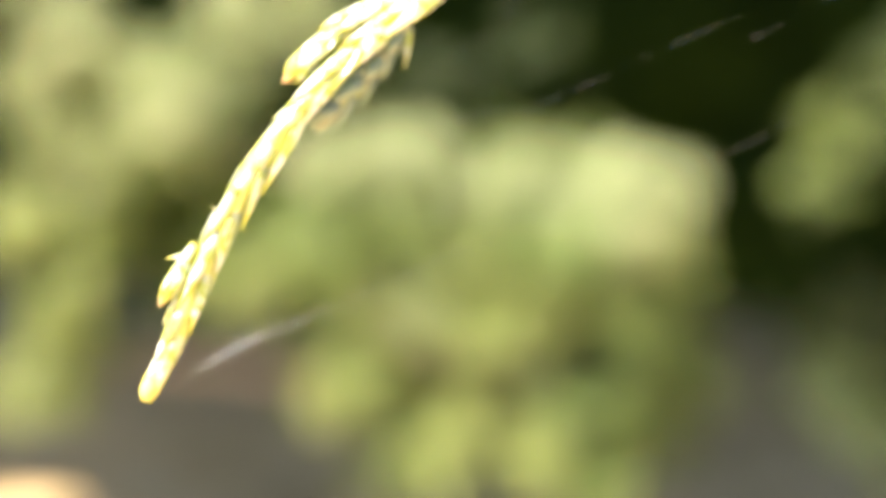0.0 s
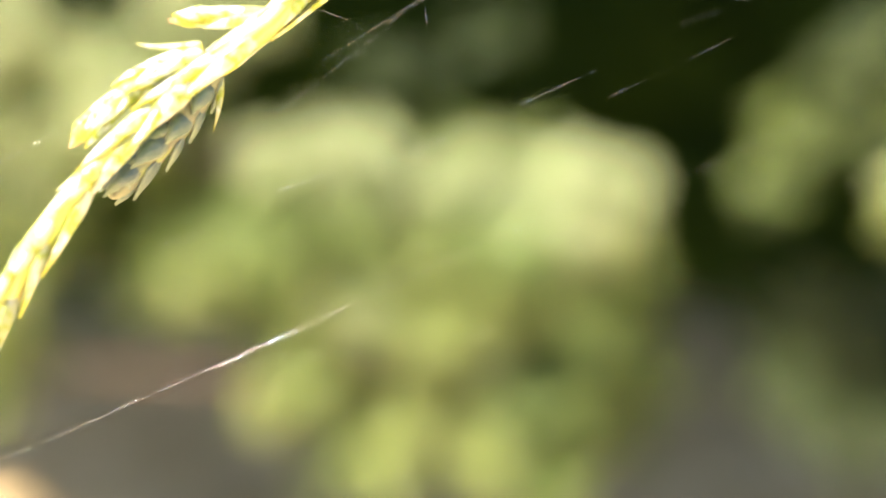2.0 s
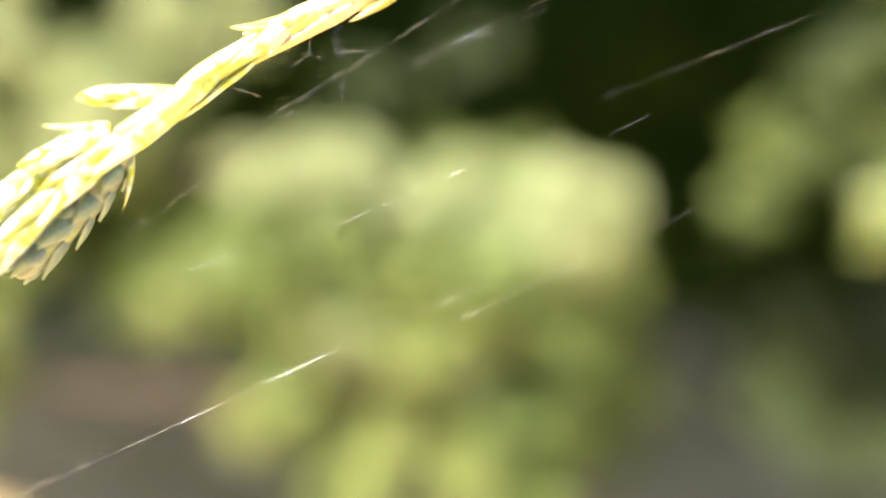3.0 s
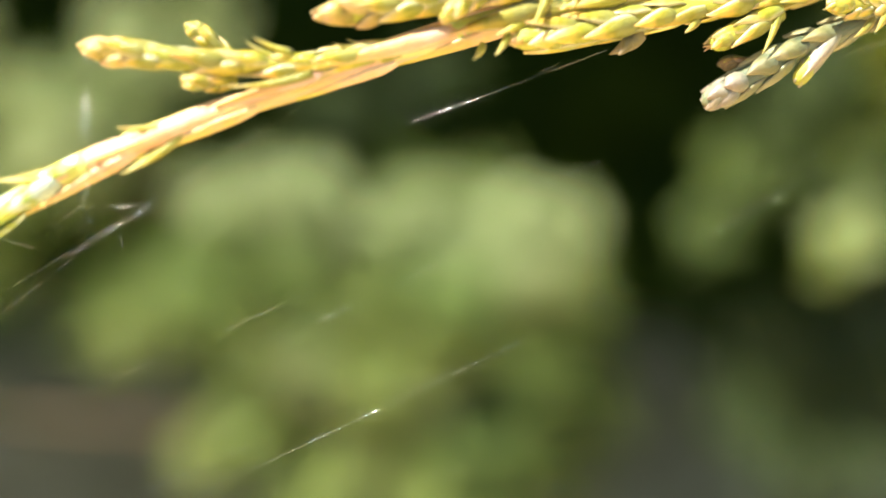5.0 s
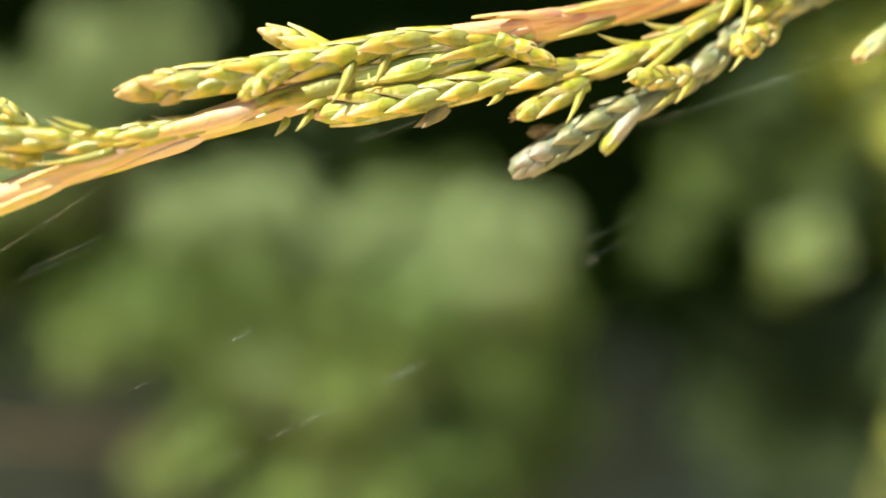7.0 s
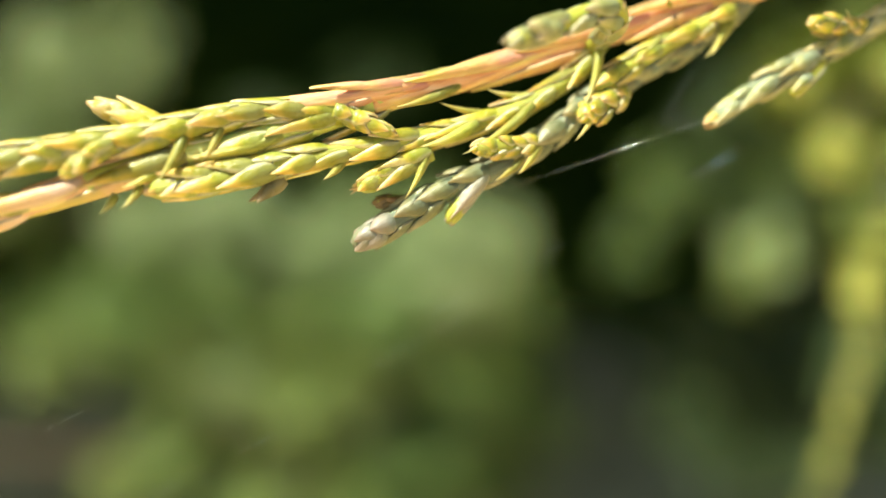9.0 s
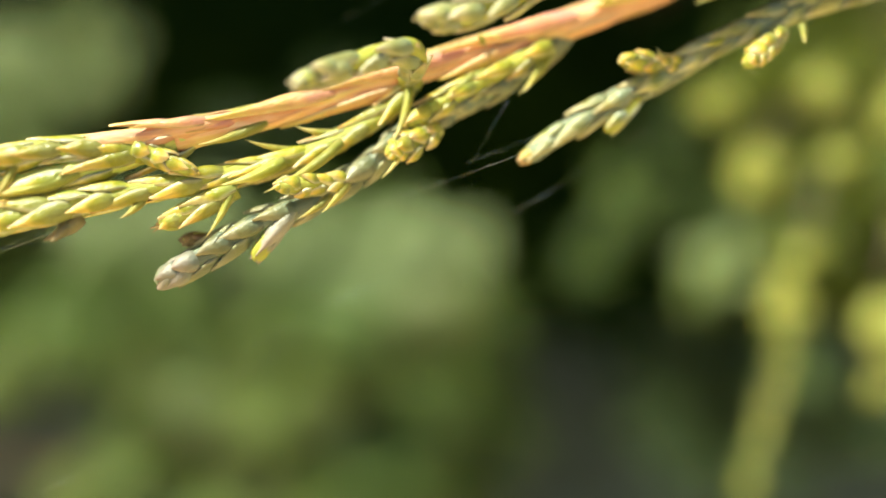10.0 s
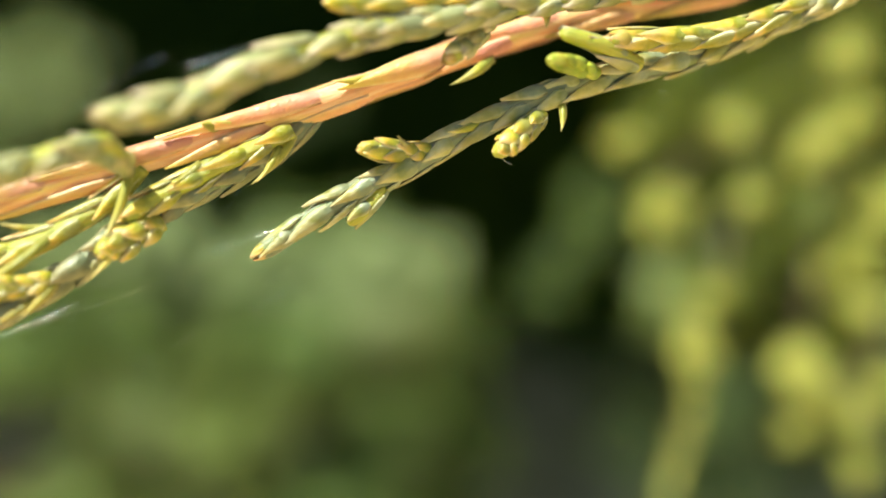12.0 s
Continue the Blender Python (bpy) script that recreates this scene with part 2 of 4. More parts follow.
def silk_material():
    """Clear glassy thread that throws the sun back, its glint dashes and iridescence painted by noise."""
    mat, nodes, links, bsdf, out = shader("spider_silk")
    nodes.remove(bsdf)
    shine = nodes.new("ShaderNodeBsdfGlossy")
    shine.inputs["Roughness"].default_value = 0.145
    where = nodes.new("ShaderNodeNewGeometry")
    dash = node(nodes, "ShaderNodeTexNoise", Scale=650.0, Detail=1.0)
    fine = node(nodes, "ShaderNodeTexNoise", Scale=3800.0, Detail=2.0)
    iridescence = node(nodes, "ShaderNodeTexNoise", Scale=1700.0, Detail=0.0)
    for n in (dash, fine, iridescence):
        links.new(where.outputs["Position"], n.inputs["Vector"])
    # iridescent tints of the glint, painted into the gloss colour
    links.new(ramp(nodes, links, iridescence.outputs[0], (0.3, (0.55, 0.80, 1.0)), (0.45, (0.95, 0.97, 1.0)), (0.55, (1.0, 0.93, 0.86)), (0.7, (0.75, 1.0, 0.95))), shine.inputs["Color"])
    clear = nodes.new("ShaderNodeBsdfTransparent")
    both = nodes.new("ShaderNodeMixShader")
    # noise thins the thread so its glint breaks into dashes
    glint_breaks = maths(nodes, links, "ADD", dash.outputs[0], maths(nodes, links, "MULTIPLY", maths(nodes, links, "SUBTRACT", fine.outputs[0], 0.5), 0.5))
    links.new(ramp(nodes, links, glint_breaks, (0.38, (0.985, 0.985, 0.985)), (0.60, (0.60, 0.60, 0.60))), both.inputs[0])
    links.new(shine.outputs[0], both.inputs[1])
    links.new(clear.outputs[0], both.inputs[2])
    links.new(both.outputs[0], out.inputs[0])
    return mat


SILK = silk_material()


# ---- builders ----
def link_mesh(name, verts, faces, uvs, material, parent=None, label="", smooth=True):
    mesh = bpy.data.meshes.new(name)
    mesh.from_pydata(verts, [], faces)
    if uvs:
        layer = mesh.uv_layers.new(name="UVMap")
        for loop in mesh.loops:
            layer.data[loop.index].uv = uvs[loop.vertex_index]
    mesh.polygons.foreach_set("use_smooth", [smooth] * len(mesh.polygons))
    mesh.materials.append(material)
    ob = new(name, mesh)
    ob.parent = parent
    return tagged(ob, label)


def curve_through(points, step):
    """Evenly spaced points on a smooth curve through the given ones."""
    p = [Vector(q) for q in points]
    p = [p[0] * 2 - p[1], *p, p[-1] * 2 - p[-2]]
    fine = []
    for a, b, c, d in zip(p, p[1:], p[2:], p[3:]):
        for i in range(24):
            u = i / 24
            fine.append(0.5 * (2 * b + (c - a) * u + (2 * a - 5 * b + 4 * c - d) * u * u + (3 * b - a - 3 * c + d) * u ** 3))
    fine.append(p[-2])
    far = [0.0]
    for a, b in zip(fine, fine[1:]):
        far.append(far[-1] + (b - a).length)
    count = max(3, round(far[-1] / step))
    grid = np.linspace(0, far[-1], count + 1)
    xyz = np.array([[*v] for v in fine])
    return [Vector(v) for v in np.stack([np.interp(grid, far, xyz[:, k]) for k in range(3)], 1)], far[-1]


def frames_along(line, start=Vector((0, -1, 0.2))):
    """Tangent, side and normal at each point of a line, without twist."""
    out, normal = [], start
    for i in range(len(line)):
        tangent = (line[min(i + 1, len(line) - 1)] - line[max(i - 1, 0)]).normalized()
        normal = (normal - tangent * normal.dot(tangent)).normalized()
        out.append((tangent, tangent.cross(normal), normal))
    return out


def tube(line, radii, sides, wobble=0.0, seed=0):
    """Vertices, faces and uvs of a closed tapering tube."""
    rng = random.Random(seed)
    verts, faces, uvs, run = [], [], [], 0.0
    for i, ((t, s, n), r) in enumerate(zip(frames_along(line), radii)):
        run += (line[i] - line[i - 1]).length if i else 0
        for k in range(sides):
            a = 2 * math.pi * k / sides
            rr = r * (1 + wobble * (rng.random() - 0.5))
            verts.append(line[i] + (s * math.sin(a) + n * math.cos(a)) * rr)
            uvs.append((abs(2 * k / sides - 1), run * 1000))
    for i in range(len(line) - 1):
        for k in range(sides):
            j = (k + 1) % sides
            faces.append((i * sides + k, i * sides + j, (i + 1) * sides + j, (i + 1) * sides + k))
    faces.append(tuple(reversed(range(sides))))
    faces.append(tuple(range((len(line) - 1) * sides, len(line) * sides)))
    return verts, faces, uvs


def leaf_mesh(name, half, sharp, lift, swell, seed=0):
    """One leaf wrapped on a shoot of radius 1 that runs along +Y, 1 long, its middle on +Z."""
    rows, cols = 10, 8
    verts, uvs, faces = [], [], []
    for i in range(rows):
        u = i / (rows - 1)
        taper = 1.0 if u < 0.3 else max(0.0, 1 - ((u - 0.3) / 0.7) ** sharp)
        w = half * max(0.03, taper * (0.86 + 0.14 * min(1, u / 0.3)))
        up = lift * u ** 3
        swelling = (0.13 + 0.85 * swell) * math.sin(math.pi * (0.04 + 0.74 * u ** 0.9))
        for j in range(cols + 1):
            v = 2 * j / cols - 1
            r = 0.80 + up + swelling * math.cos(v * math.pi / 2) ** 1.3 + 0.04 * (1 - abs(v)) * u
            r -= 0.22 * max(0.0, 1 - u / 0.22) ** 1.5
            r += 0.07 * noise.noise((u * 2.6 + seed * 5.7, v * 1.4, seed)) * (1 - abs(v) * 0.7)
            x = v * w + 0.12 * noise.noise((u * 2.3, seed * 3.3, 4)) * u
            verts.append((math.sin(x) * r, u, math.cos(x) * r))
            uvs.append((j / cols, u))
        verts.append((0, u, 0.62 + (0.80 + up + swelling - 0.67) * u ** 1.5))
        uvs.append((0.5, u))
    n = cols + 2
    for i in range(rows - 1):
        for j in range(cols):
            faces.append((i * n + j, i * n + j + 1, (i + 1) * n + j + 1, (i + 1) * n + j))
        for a, b in ((cols, cols + 1), (cols + 1, 0)):
            faces.append((i * n + a, i * n + b, (i + 1) * n + b, (i + 1) * n + a))
    mesh = bpy.data.meshes.new(name)
    mesh.from_pydata(verts, [], faces)
    layer = mesh.uv_layers.new(name="UVMap")
    for loop in mesh.loops:
        layer.data[loop.index].uv = uvs[loop.vertex_index]
    mesh.polygons.foreach_set("use_smooth", [True] * len(mesh.polygons))
    mesh.materials.append(YELLOW)
    return mesh


def leaf_set(name, *shapes):
    return [leaf_mesh(name, *shape, seed) for seed, shape in enumerate(shapes)]


BLUNT = leaf_set("scale_leaf", (1.15, 1.3, -0.02, 0.10), (1.05, 1.15, 0.02, 0.12), (1.2, 1.4, -0.05, 0.09), (1.0, 1.1, 0.08, 0.10), (1.1, 1.25, 0.0, 0.12))
POINTED = leaf_set("pointed_leaf", (1.0, 1.1, 0.02, 0.12), (0.95, 1.0, 0.14, 0.10), (1.1, 1.2, -0.04, 0.13), (0.9, 0.95, 0.26, 0.10), (1.0, 1.1, 0.0, 0.12))
LONG = leaf_set("awl_leaf", (0.85, 1.1, 0.02, 0.12), (0.75, 1.0, 0.14, 0.10), (0.95, 1.2, 0.0, 0.11), (0.8, 1.05, 0.06, 0.10))
BUD = leaf_set("scale_leaf", (1.1, 2.0, -0.04, 0.12), (1.0, 1.8, 0.0, 0.15), (1.15, 2.0, -0.06, 0.12), (0.95, 1.6, 0.03, 0.13))
SNUG = leaf_set("clasping_leaf", (1.05, 1.2, -0.02, 0.10), (1.0, 1.1, 0.03, 0.09), (1.1, 1.3, -0.04, 0.11), (0.9, 1.05, 0.10, 0.09))
LUMPY = leaf_set("scale_leaf", (1.1, 1.5, 0.02, 0.20), (1.0, 1.3, 0.08, 0.20), (1.15, 1.4, 0.0, 0.22), (1.1, 1.3, 0.06, 0.20))


def branch_thing(name, base, label):
    thing = new(name)
    thing.empty_display_size = 0.005
    thing.matrix_basis = TIP @ Matrix.Translation(Vector(base) / 1000)
    thing["base"] = base
    return tagged(thing, label, "branch", "branches held before the lens")


def join_leaves(rest, material, tips, owner):
    """The leaves that cannot be told apart singly, as one mesh."""
    verts, faces, uvs, slots = [], [], [], []
    for shape, place, near_tip in rest:
        shift = len(verts)
        verts += [place @ v.co for v in shape.vertices]
        flat = [(0.0, 0.0)] * len(shape.vertices)
        for loop in shape.loops:
            flat[loop.vertex_index] = tuple(shape.uv_layers[0].data[loop.index].uv)
        uvs += flat
        for p in shape.polygons:
            faces.append(tuple(shift + v for v in p.vertices))
            slots.append(1 if near_tip else 0)
    ob = link_mesh("leaves", verts, faces, uvs, material, owner)
    ob.data.materials.append(tips)
    ob.data.polygons.foreach_set("material_index", slots)
    return tagged(ob, kind="stuff")


def cord(thing, name, points, r0, r1, skin, leaves, pitch=0.95, length=2.8, material=YELLOW, tips=TAN, tip_run=0.14, seed=1, close=True, label="", core=0.78, singles=True):
    """A leafy shoot in millimetres: a core and pairs of leaves, each pair turned across the last."""
    rng = random.Random(seed)
    base = Vector(thing["base"])
    line, total = curve_through([Vector(p) - base for p in points], 0.22)
    frames = frames_along(line)

    def radius(s):
        r = r0 + (r1 - r0) * s / total
        cap = 1.3 * r1
        if close and s > total - cap:
            r *= math.sqrt(max(0.03, 1 - ((s - total + cap) / cap) ** 2 * 0.93))
        return r

    step = total / (len(line) - 1)
    verts, faces, uvs = tube([v / 1000 for v in line], [radius(i * step) * core / 1000 for i in range(len(line))], 10, 0.05, seed)
    ob = link_mesh(name, verts, faces, uvs, skin, thing, label)
    s, turn, rest = 0.0, rng.random() * 3.1, []
    while s < total - 0.35 * length * (0.5 if close else 2.5):
        ending = close and s > total - max(1.6 * r1, tip_run * total)
        long = length * rng.uniform(0.75, 1.2) * (0.6 if ending else 1)
        if close:
            long = min(long, max(0.4 * length, (total - s) * 1.02))
        middle = min(total, s + long * 0.45)
        k = min(len(line) - 1, int(s / step))
        m = min(len(line) - 1, int((s + long) / step))
        tangent = (line[m] - line[k]).normalized() if m > k else frames[k][0]
        r = radius(middle)
        slope = (radius(min(total, s + long)) - radius(s)) / long * 0.8
        for half in (0, math.pi):
            a = turn + half + rng.uniform(-0.35, 0.35)
            _, side, normal = frames[k]
            out = side * math.sin(a) + normal * math.cos(a)
            out = (out - tangent * out.dot(tangent)).normalized()
            tilt = math.atan(slope) + rng.uniform(-0.04, 0.05)
            ahead = tangent * math.cos(tilt) + out * math.sin(tilt)
            out = out * math.cos(tilt) - tangent * math.sin(tilt)
            across = ahead.cross(out)
            shape = rng.choice(BUD if ending else leaves)
            size = r * rng.uniform(0.98, 1.2) / 1000
            basis = Matrix((across, ahead, out)).transposed().to_4x4()
            place = Matrix.Translation(line[k] / 1000) @ basis @ Matrix.Diagonal((size, long / 1000, size, 1))
            if not singles or out.y > 0.25 or line[k].x + base.x > 88:
                rest.append((shape, place, ending))
                continue
            leaf = new("leaf", shape)
            leaf.parent = ob
            leaf.matrix_basis = place
            leaf.material_slots[0].link = "OBJECT"
            leaf.material_slots[0].material = tips if ending else material
        turn += math.pi / 2 + rng.uniform(-0.15, 0.15)
        s += pitch * rng.uniform(0.75, 1.25) * (0.5 if ending else 1)
    if rest:
        join_leaves(rest, material, tips, ob)
    return ob


def awl(owner, foot, tip, width, material=PALE, bend=0.12):
    """A free-standing pointed leaf from foot to tip, millimetres: a keeled blade that bends and tapers."""
    thing = owner.parent
    base = Vector(thing["base"])
    a, b = Vector(foot) - base, Vector(tip) - base
    run = b - a
    side = run.cross(Vector((0, -1, 0))).normalized()
    if side.z < 0:
        side = -side
    face = run.cross(side).normalized()
    if face.y > 0:
        face = -face
    verts, faces, uvs = [], [], []
    steps = 6
    for i in range(steps + 1):
        u = i / steps
        w = width * max(0.03, (1 - u ** 1.6)) * (0.75 + 0.25 * min(1, u * 4))
        c = a + run * u + face * run.length * bend * u * u * 0.6 - side * run.length * bend * 4 * u * (1 - u) * 0.4
        for q, p, e in ((-1, 0, 0.0), (0, 0.55, 0.5), (1, 0, 1.0), (0, -0.35, 0.5)):
            verts.append((c + side * q * w + face * p * w) / 1000)
            uvs.append((e, u))
    for i in range(steps):
        for k in range(4):
            j = (k + 1) % 4
            faces.append((i * 4 + k, i * 4 + j, i * 4 + 4 + j, i * 4 + 4 + k))
    faces += [(3, 2, 1, 0), tuple(range(steps * 4, steps * 4 + 4))]
    return link_mesh("awl_leaf", verts, faces, uvs, material, owner)


# ---- ground ----
def build_ground():
    """One sheet, finely uneven near the shrub, that reaches the horizon."""
    n = 90
    edge = [math.copysign(abs(q) ** 3.2 * 80 + abs(q) * 1.5, q) for q in np.linspace(-1, 1, n)]
    verts = [(x, y + 0.9, 0.012 * noise.noise((x * 5, y * 5, 0)) + 0.004 * noise.noise((x * 31, y * 31, 2))) for y in edge for x in edge]
    faces = [(j * n + i, j * n + i + 1, (j + 1) * n + i + 1, (j + 1) * n + i) for j in range(n - 1) for i in range(n - 1)]
    ob = link_mesh("ground", verts, faces, None, SOIL)
    return tagged(ob, "dry grey-brown bare garden soil under the shrub", "ground", kind="structure")


build_ground()


# ---- the shrub behind ----
def spray_shape(seed, length=0.07, count=8, flat=0.35, thick=1.0, bends=4):
    """A juniper spray along +Y as points and quads: an axis with side shoots that carry shootlets of their own."""
    rng = random.Random(seed)
    verts, faces = [], []

    def shoot(start, way, long, girth):
        line, p, d = [start], start.copy(), way.normalized()
        for i in range(bends):
            d = (d + Vector((rng.uniform(-1, 1), rng.uniform(-1, 1), rng.uniform(-1, 1) - 0.25)) * 0.16).normalized()
            p = p + d * long / bends
            line.append(p.copy())
        radii = [girth * k for k in ((0.8, 1.05, 0.85, 0.95, 0.4) if bends == 4 else (0.9, 1.0, 0.4))]
        v, f, _ = tube(line, radii, 4)
        shift = len(verts)
        verts.extend(v)
        faces.extend(tuple(shift + k for k in face) for face in f)
        return line

    axis = shoot(Vector((0, -length / 2, 0)), Vector((0, 1, 0.1)), length, 0.0021 * thick)
    for i in range(count):
        u = 0.12 + 0.86 * i / count
        p = axis[int(u * bends)].lerp(axis[min(bends, int(u * bends) + 1)], u * bends % 1)
        a = (1 if i % 2 else -1) * rng.uniform(0.5, 0.95)
        long = length * (0.5 - 0.33 * u) * rng.uniform(0.7, 1.3)
        side = shoot(p, Vector((math.sin(a), math.cos(a), rng.uniform(-flat, flat))), long, 0.0021 * thick)
        for k in range(1, 4):
            b = a + (0.7 if k % 2 else -0.7) * rng.uniform(0.6, 1.1)
            shoot(side[min(k, bends)], Vector((math.sin(b), math.cos(b), rng.uniform(-flat, flat) * 1.4)), long * 0.5 * rng.uniform(0.6, 1.2), 0.0019 * thick)
    return np.array([[*v] for v in verts]), np.array(faces)


SPRAYS = [spray_shape(40 + k, thick=1.1) for k in range(6)]
TWIGLETS = [spray_shape(60 + k, 0.034, 7, 0.5, 0.6) for k in range(4)]
COARSE = [spray_shape(80 + k, count=7, thick=1.2, bends=2) for k in range(5)]
shrub = tagged(new("juniper_shrub"), "spreading juniper shrub with golden sprays over hollows painted dark as shade", "shrub")
shrub.matrix_basis = pose(0.22, 0.95, 0)
INTO = shrub.matrix_basis.inverted()
dice = random.Random(5)


def placed(place, way, size, shapes):
    """One spray's points and quads, turned to grow along way."""
    verts, faces = dice.choice(shapes)
    turn = Vector(way).to_track_quat("Y", "Z").to_matrix().to_4x4()
    m = np.array(INTO @ Matrix.Translation(place) @ turn @ pose(0, 0, 0, 0, dice.uniform(-70, 70), 0) @ Matrix.Scale(size, 4))
    return verts @ m[:3, :3].T + m[:3, 3], faces


def gather(name, pieces, material, kind=""):
    """One mesh of many sprays, under the shrub."""
    shift, verts, faces = 0, [], []
    for v, f in pieces:
        verts.append(v)
        faces.append(f + shift)
        shift += len(v)
    verts, faces = np.concatenate(verts), np.concatenate(faces)
    mesh = bpy.data.meshes.new(name)
    mesh.vertices.add(len(verts))
    mesh.vertices.foreach_set("co", verts.ravel())
    mesh.loops.add(faces.size)
    mesh.loops.foreach_set("vertex_index", faces.ravel().astype(np.int32))
    mesh.polygons.add(len(faces))
    mesh.polygons.foreach_set("loop_start", np.arange(0, faces.size, 4, dtype=np.int32))
    mesh.update(calc_edges=True)
    mesh.polygons.foreach_set("use_smooth", [True] * len(faces))
    mesh.materials.append(material)
    ob = new(name, mesh)
    ob.parent = shrub
    return tagged(ob, kind=kind)


def clump(x, y, z, rx, rz, tufts, material=SUNNY, size=0.32, way=(-0.35, -0.75, 0.1), sprays=5, shapes=SPRAYS, spread=5, joined=False):
    """Close tufts of short sprays, scattered round a place of the tipped frame, in millimetres."""
    made = []
    for _ in range(tufts):
        while True:
            q = Vector((dice.uniform(-1, 1), dice.uniform(-1, 1), dice.uniform(-1, 1)))
            if q.length < 1:
                break
        heart = Vector((x + q.x * rx, y + q.y * max(rx, rz) * 0.8, z + q.z * rz))
        pieces = []
        for _ in range(sprays):
            aim = Vector(way) + Vector((dice.uniform(-1, 1), dice.uniform(-1, 1), dice.uniform(-1, 1))) * 0.8
            off = Vector((dice.uniform(-1, 1), dice.uniform(-1, 1), dice.uniform(-1, 1))) * spread
            pieces.append(placed(at(*(heart + off)), aim, size * dice.uniform(0.75, 1.25), shapes))
        if joined:
            made += pieces
        else:
            gather("tuft", pieces, material)
    if joined:
        gather("far_growth", made, material, "stuff")


def limb(points, r0, r1, name="limb"):
    line, total = curve_through([INTO @ Vector(p) for p in points], 0.02)
    verts, faces, uvs = tube(line, [r0 + (r1 - r0) * i / (len(line) - 1) for i in range(len(line))], 9, 0.18, len(points))
    return link_mesh(name, verts, faces, uvs, WOOD, shrub)


# broad pale clumps, with sunlight put into their foliage colour
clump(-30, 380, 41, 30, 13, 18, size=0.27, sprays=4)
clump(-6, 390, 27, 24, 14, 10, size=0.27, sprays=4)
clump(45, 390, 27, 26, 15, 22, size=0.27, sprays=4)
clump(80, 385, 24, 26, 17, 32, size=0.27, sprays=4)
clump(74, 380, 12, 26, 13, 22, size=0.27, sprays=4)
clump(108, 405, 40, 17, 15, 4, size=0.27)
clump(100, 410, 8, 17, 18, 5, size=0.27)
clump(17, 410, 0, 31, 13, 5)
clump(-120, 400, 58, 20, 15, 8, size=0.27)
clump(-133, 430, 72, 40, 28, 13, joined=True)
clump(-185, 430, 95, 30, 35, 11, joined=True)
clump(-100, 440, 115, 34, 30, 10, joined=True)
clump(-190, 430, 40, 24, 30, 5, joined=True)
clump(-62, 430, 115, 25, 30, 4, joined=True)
# lower tufts, nearer and more apart
clump(-125, 300, -23, 9, 11, 4, BRIGHT)
clump(-141, 300, -50, 9, 11, 4, BRIGHT)
clump(-153, 310, 2, 10, 10, 3, BRIGHT)
clump(-35, 310, -46, 13, 12, 5, BRIGHT, sprays=3)
clump(-66, 340, -11, 13, 11, 4, BRIGHT)
clump(24, 330, -31, 13, 11, 5, BRIGHT)
clump(-14, 350, -22, 15, 13, 3)
clump(3, 310, -69, 13, 11, 3, BRIGHT, sprays=3)
clump(35, 320, -69, 13, 11, 3, BRIGHT, sprays=3)
clump(79, 380, -29, 17, 22, 7, HALF_SHADE)
clump(72, 370, -61, 17, 21, 7, HALF_SHADE)
clump(63, 360, -94, 18, 21, 7, HALF_SHADE)
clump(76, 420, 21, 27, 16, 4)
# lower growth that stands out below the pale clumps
clump(-40, 350, 4, 44, 14, 9, HALF_SHADE)
clump(30, 350, 2, 44, 14, 9, HALF_SHADE)
clump(131, 500, -20, 19, 24, 15, HALF_SHADE)
clump(125, 500, -62, 18, 26, 15, HALF_SHADE)
clump(118, 500, -104, 18, 24, 13, HALF_SHADE)
clump(141, 500, -66, 13, 36, 12, HALF_SHADE)
# olive growth that fills between the pale clumps and the lower tufts
clump(-30, 400, 10, 42, 12, 9, BRIGHT, joined=True)
clump(25, 395, -10, 36, 14, 8, BRIGHT, joined=True)
clump(60, 400, -20, 24, 20, 8, BRIGHT, joined=True)
clump(66, 385, -26, 14, 12, 6, BRIGHT)
clump(-20, 390, -30, 26, 14, 4, BRIGHT, joined=True)
# a branch with shade put into its colour that slants up from behind the pale clumps
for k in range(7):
    clump(122 + 7 * k, 300, 16 + 5.2 * k, 6, 6, 1, HALF_SHADE if k % 3 == 1 else SHADED_GREEN, 0.16)
# growth deep in the hollow, its shade put into the colour
clump(6, 460, 96, 34, 16, 8, SHADED_GREEN, 0.3)
clump(52, 470, 112, 24, 14, 3, SHADED_GREEN, 0.3)
clump(236, 440, 96, 26, 26, 7, SHADED_GREEN, 0.3)
clump(262, 440, 60, 26, 24, 5, SHADED_GREEN, 0.3)
# growth with shade put into its colour, between and behind the golden shoots
clump(150, 170, 66, 22, 12, 9, SHADED_GOLD, 0.22, sprays=4, spread=4)
clump(157, 170, 46, 16, 14, 8, SHADED_GOLD, 0.22, sprays=4, spread=4)
clump(120, 165, 58, 10, 6, 4, SHADED_GOLD, 0.2, sprays=4, spread=4)
clump(165, 180, 26, 12, 12, 4, SHADED_GOLD, 0.2, sprays=4, spread=4)
clump(142, 170, 30, 7, 9, 3, SHADED_GOLD, 0.2, sprays=4, spread=4)
clump(133, 165, 2, 5, 10, 3, SHADED_GREEN, 0.2, sprays=4, spread=4)
# growth behind the golden side in the half-shaded tone
clump(232, 400, 82, 38, 28, 2, HALF_SHADE, sprays=2, spread=16)
clump(260, 400, 104, 38, 28, 2, HALF_SHADE, sprays=2, spread=16)
clump(167, 200, 46, 8, 8, 2, HALF_SHADE)
clump(180, 200, 50, 9, 9, 2, HALF_SHADE)
clump(179, 420, 44, 14, 14, 2, HALF_SHADE, sprays=3, spread=10)
clump(199, 420, 58, 16, 16, 2, HALF_SHADE, sprays=3, spread=10)
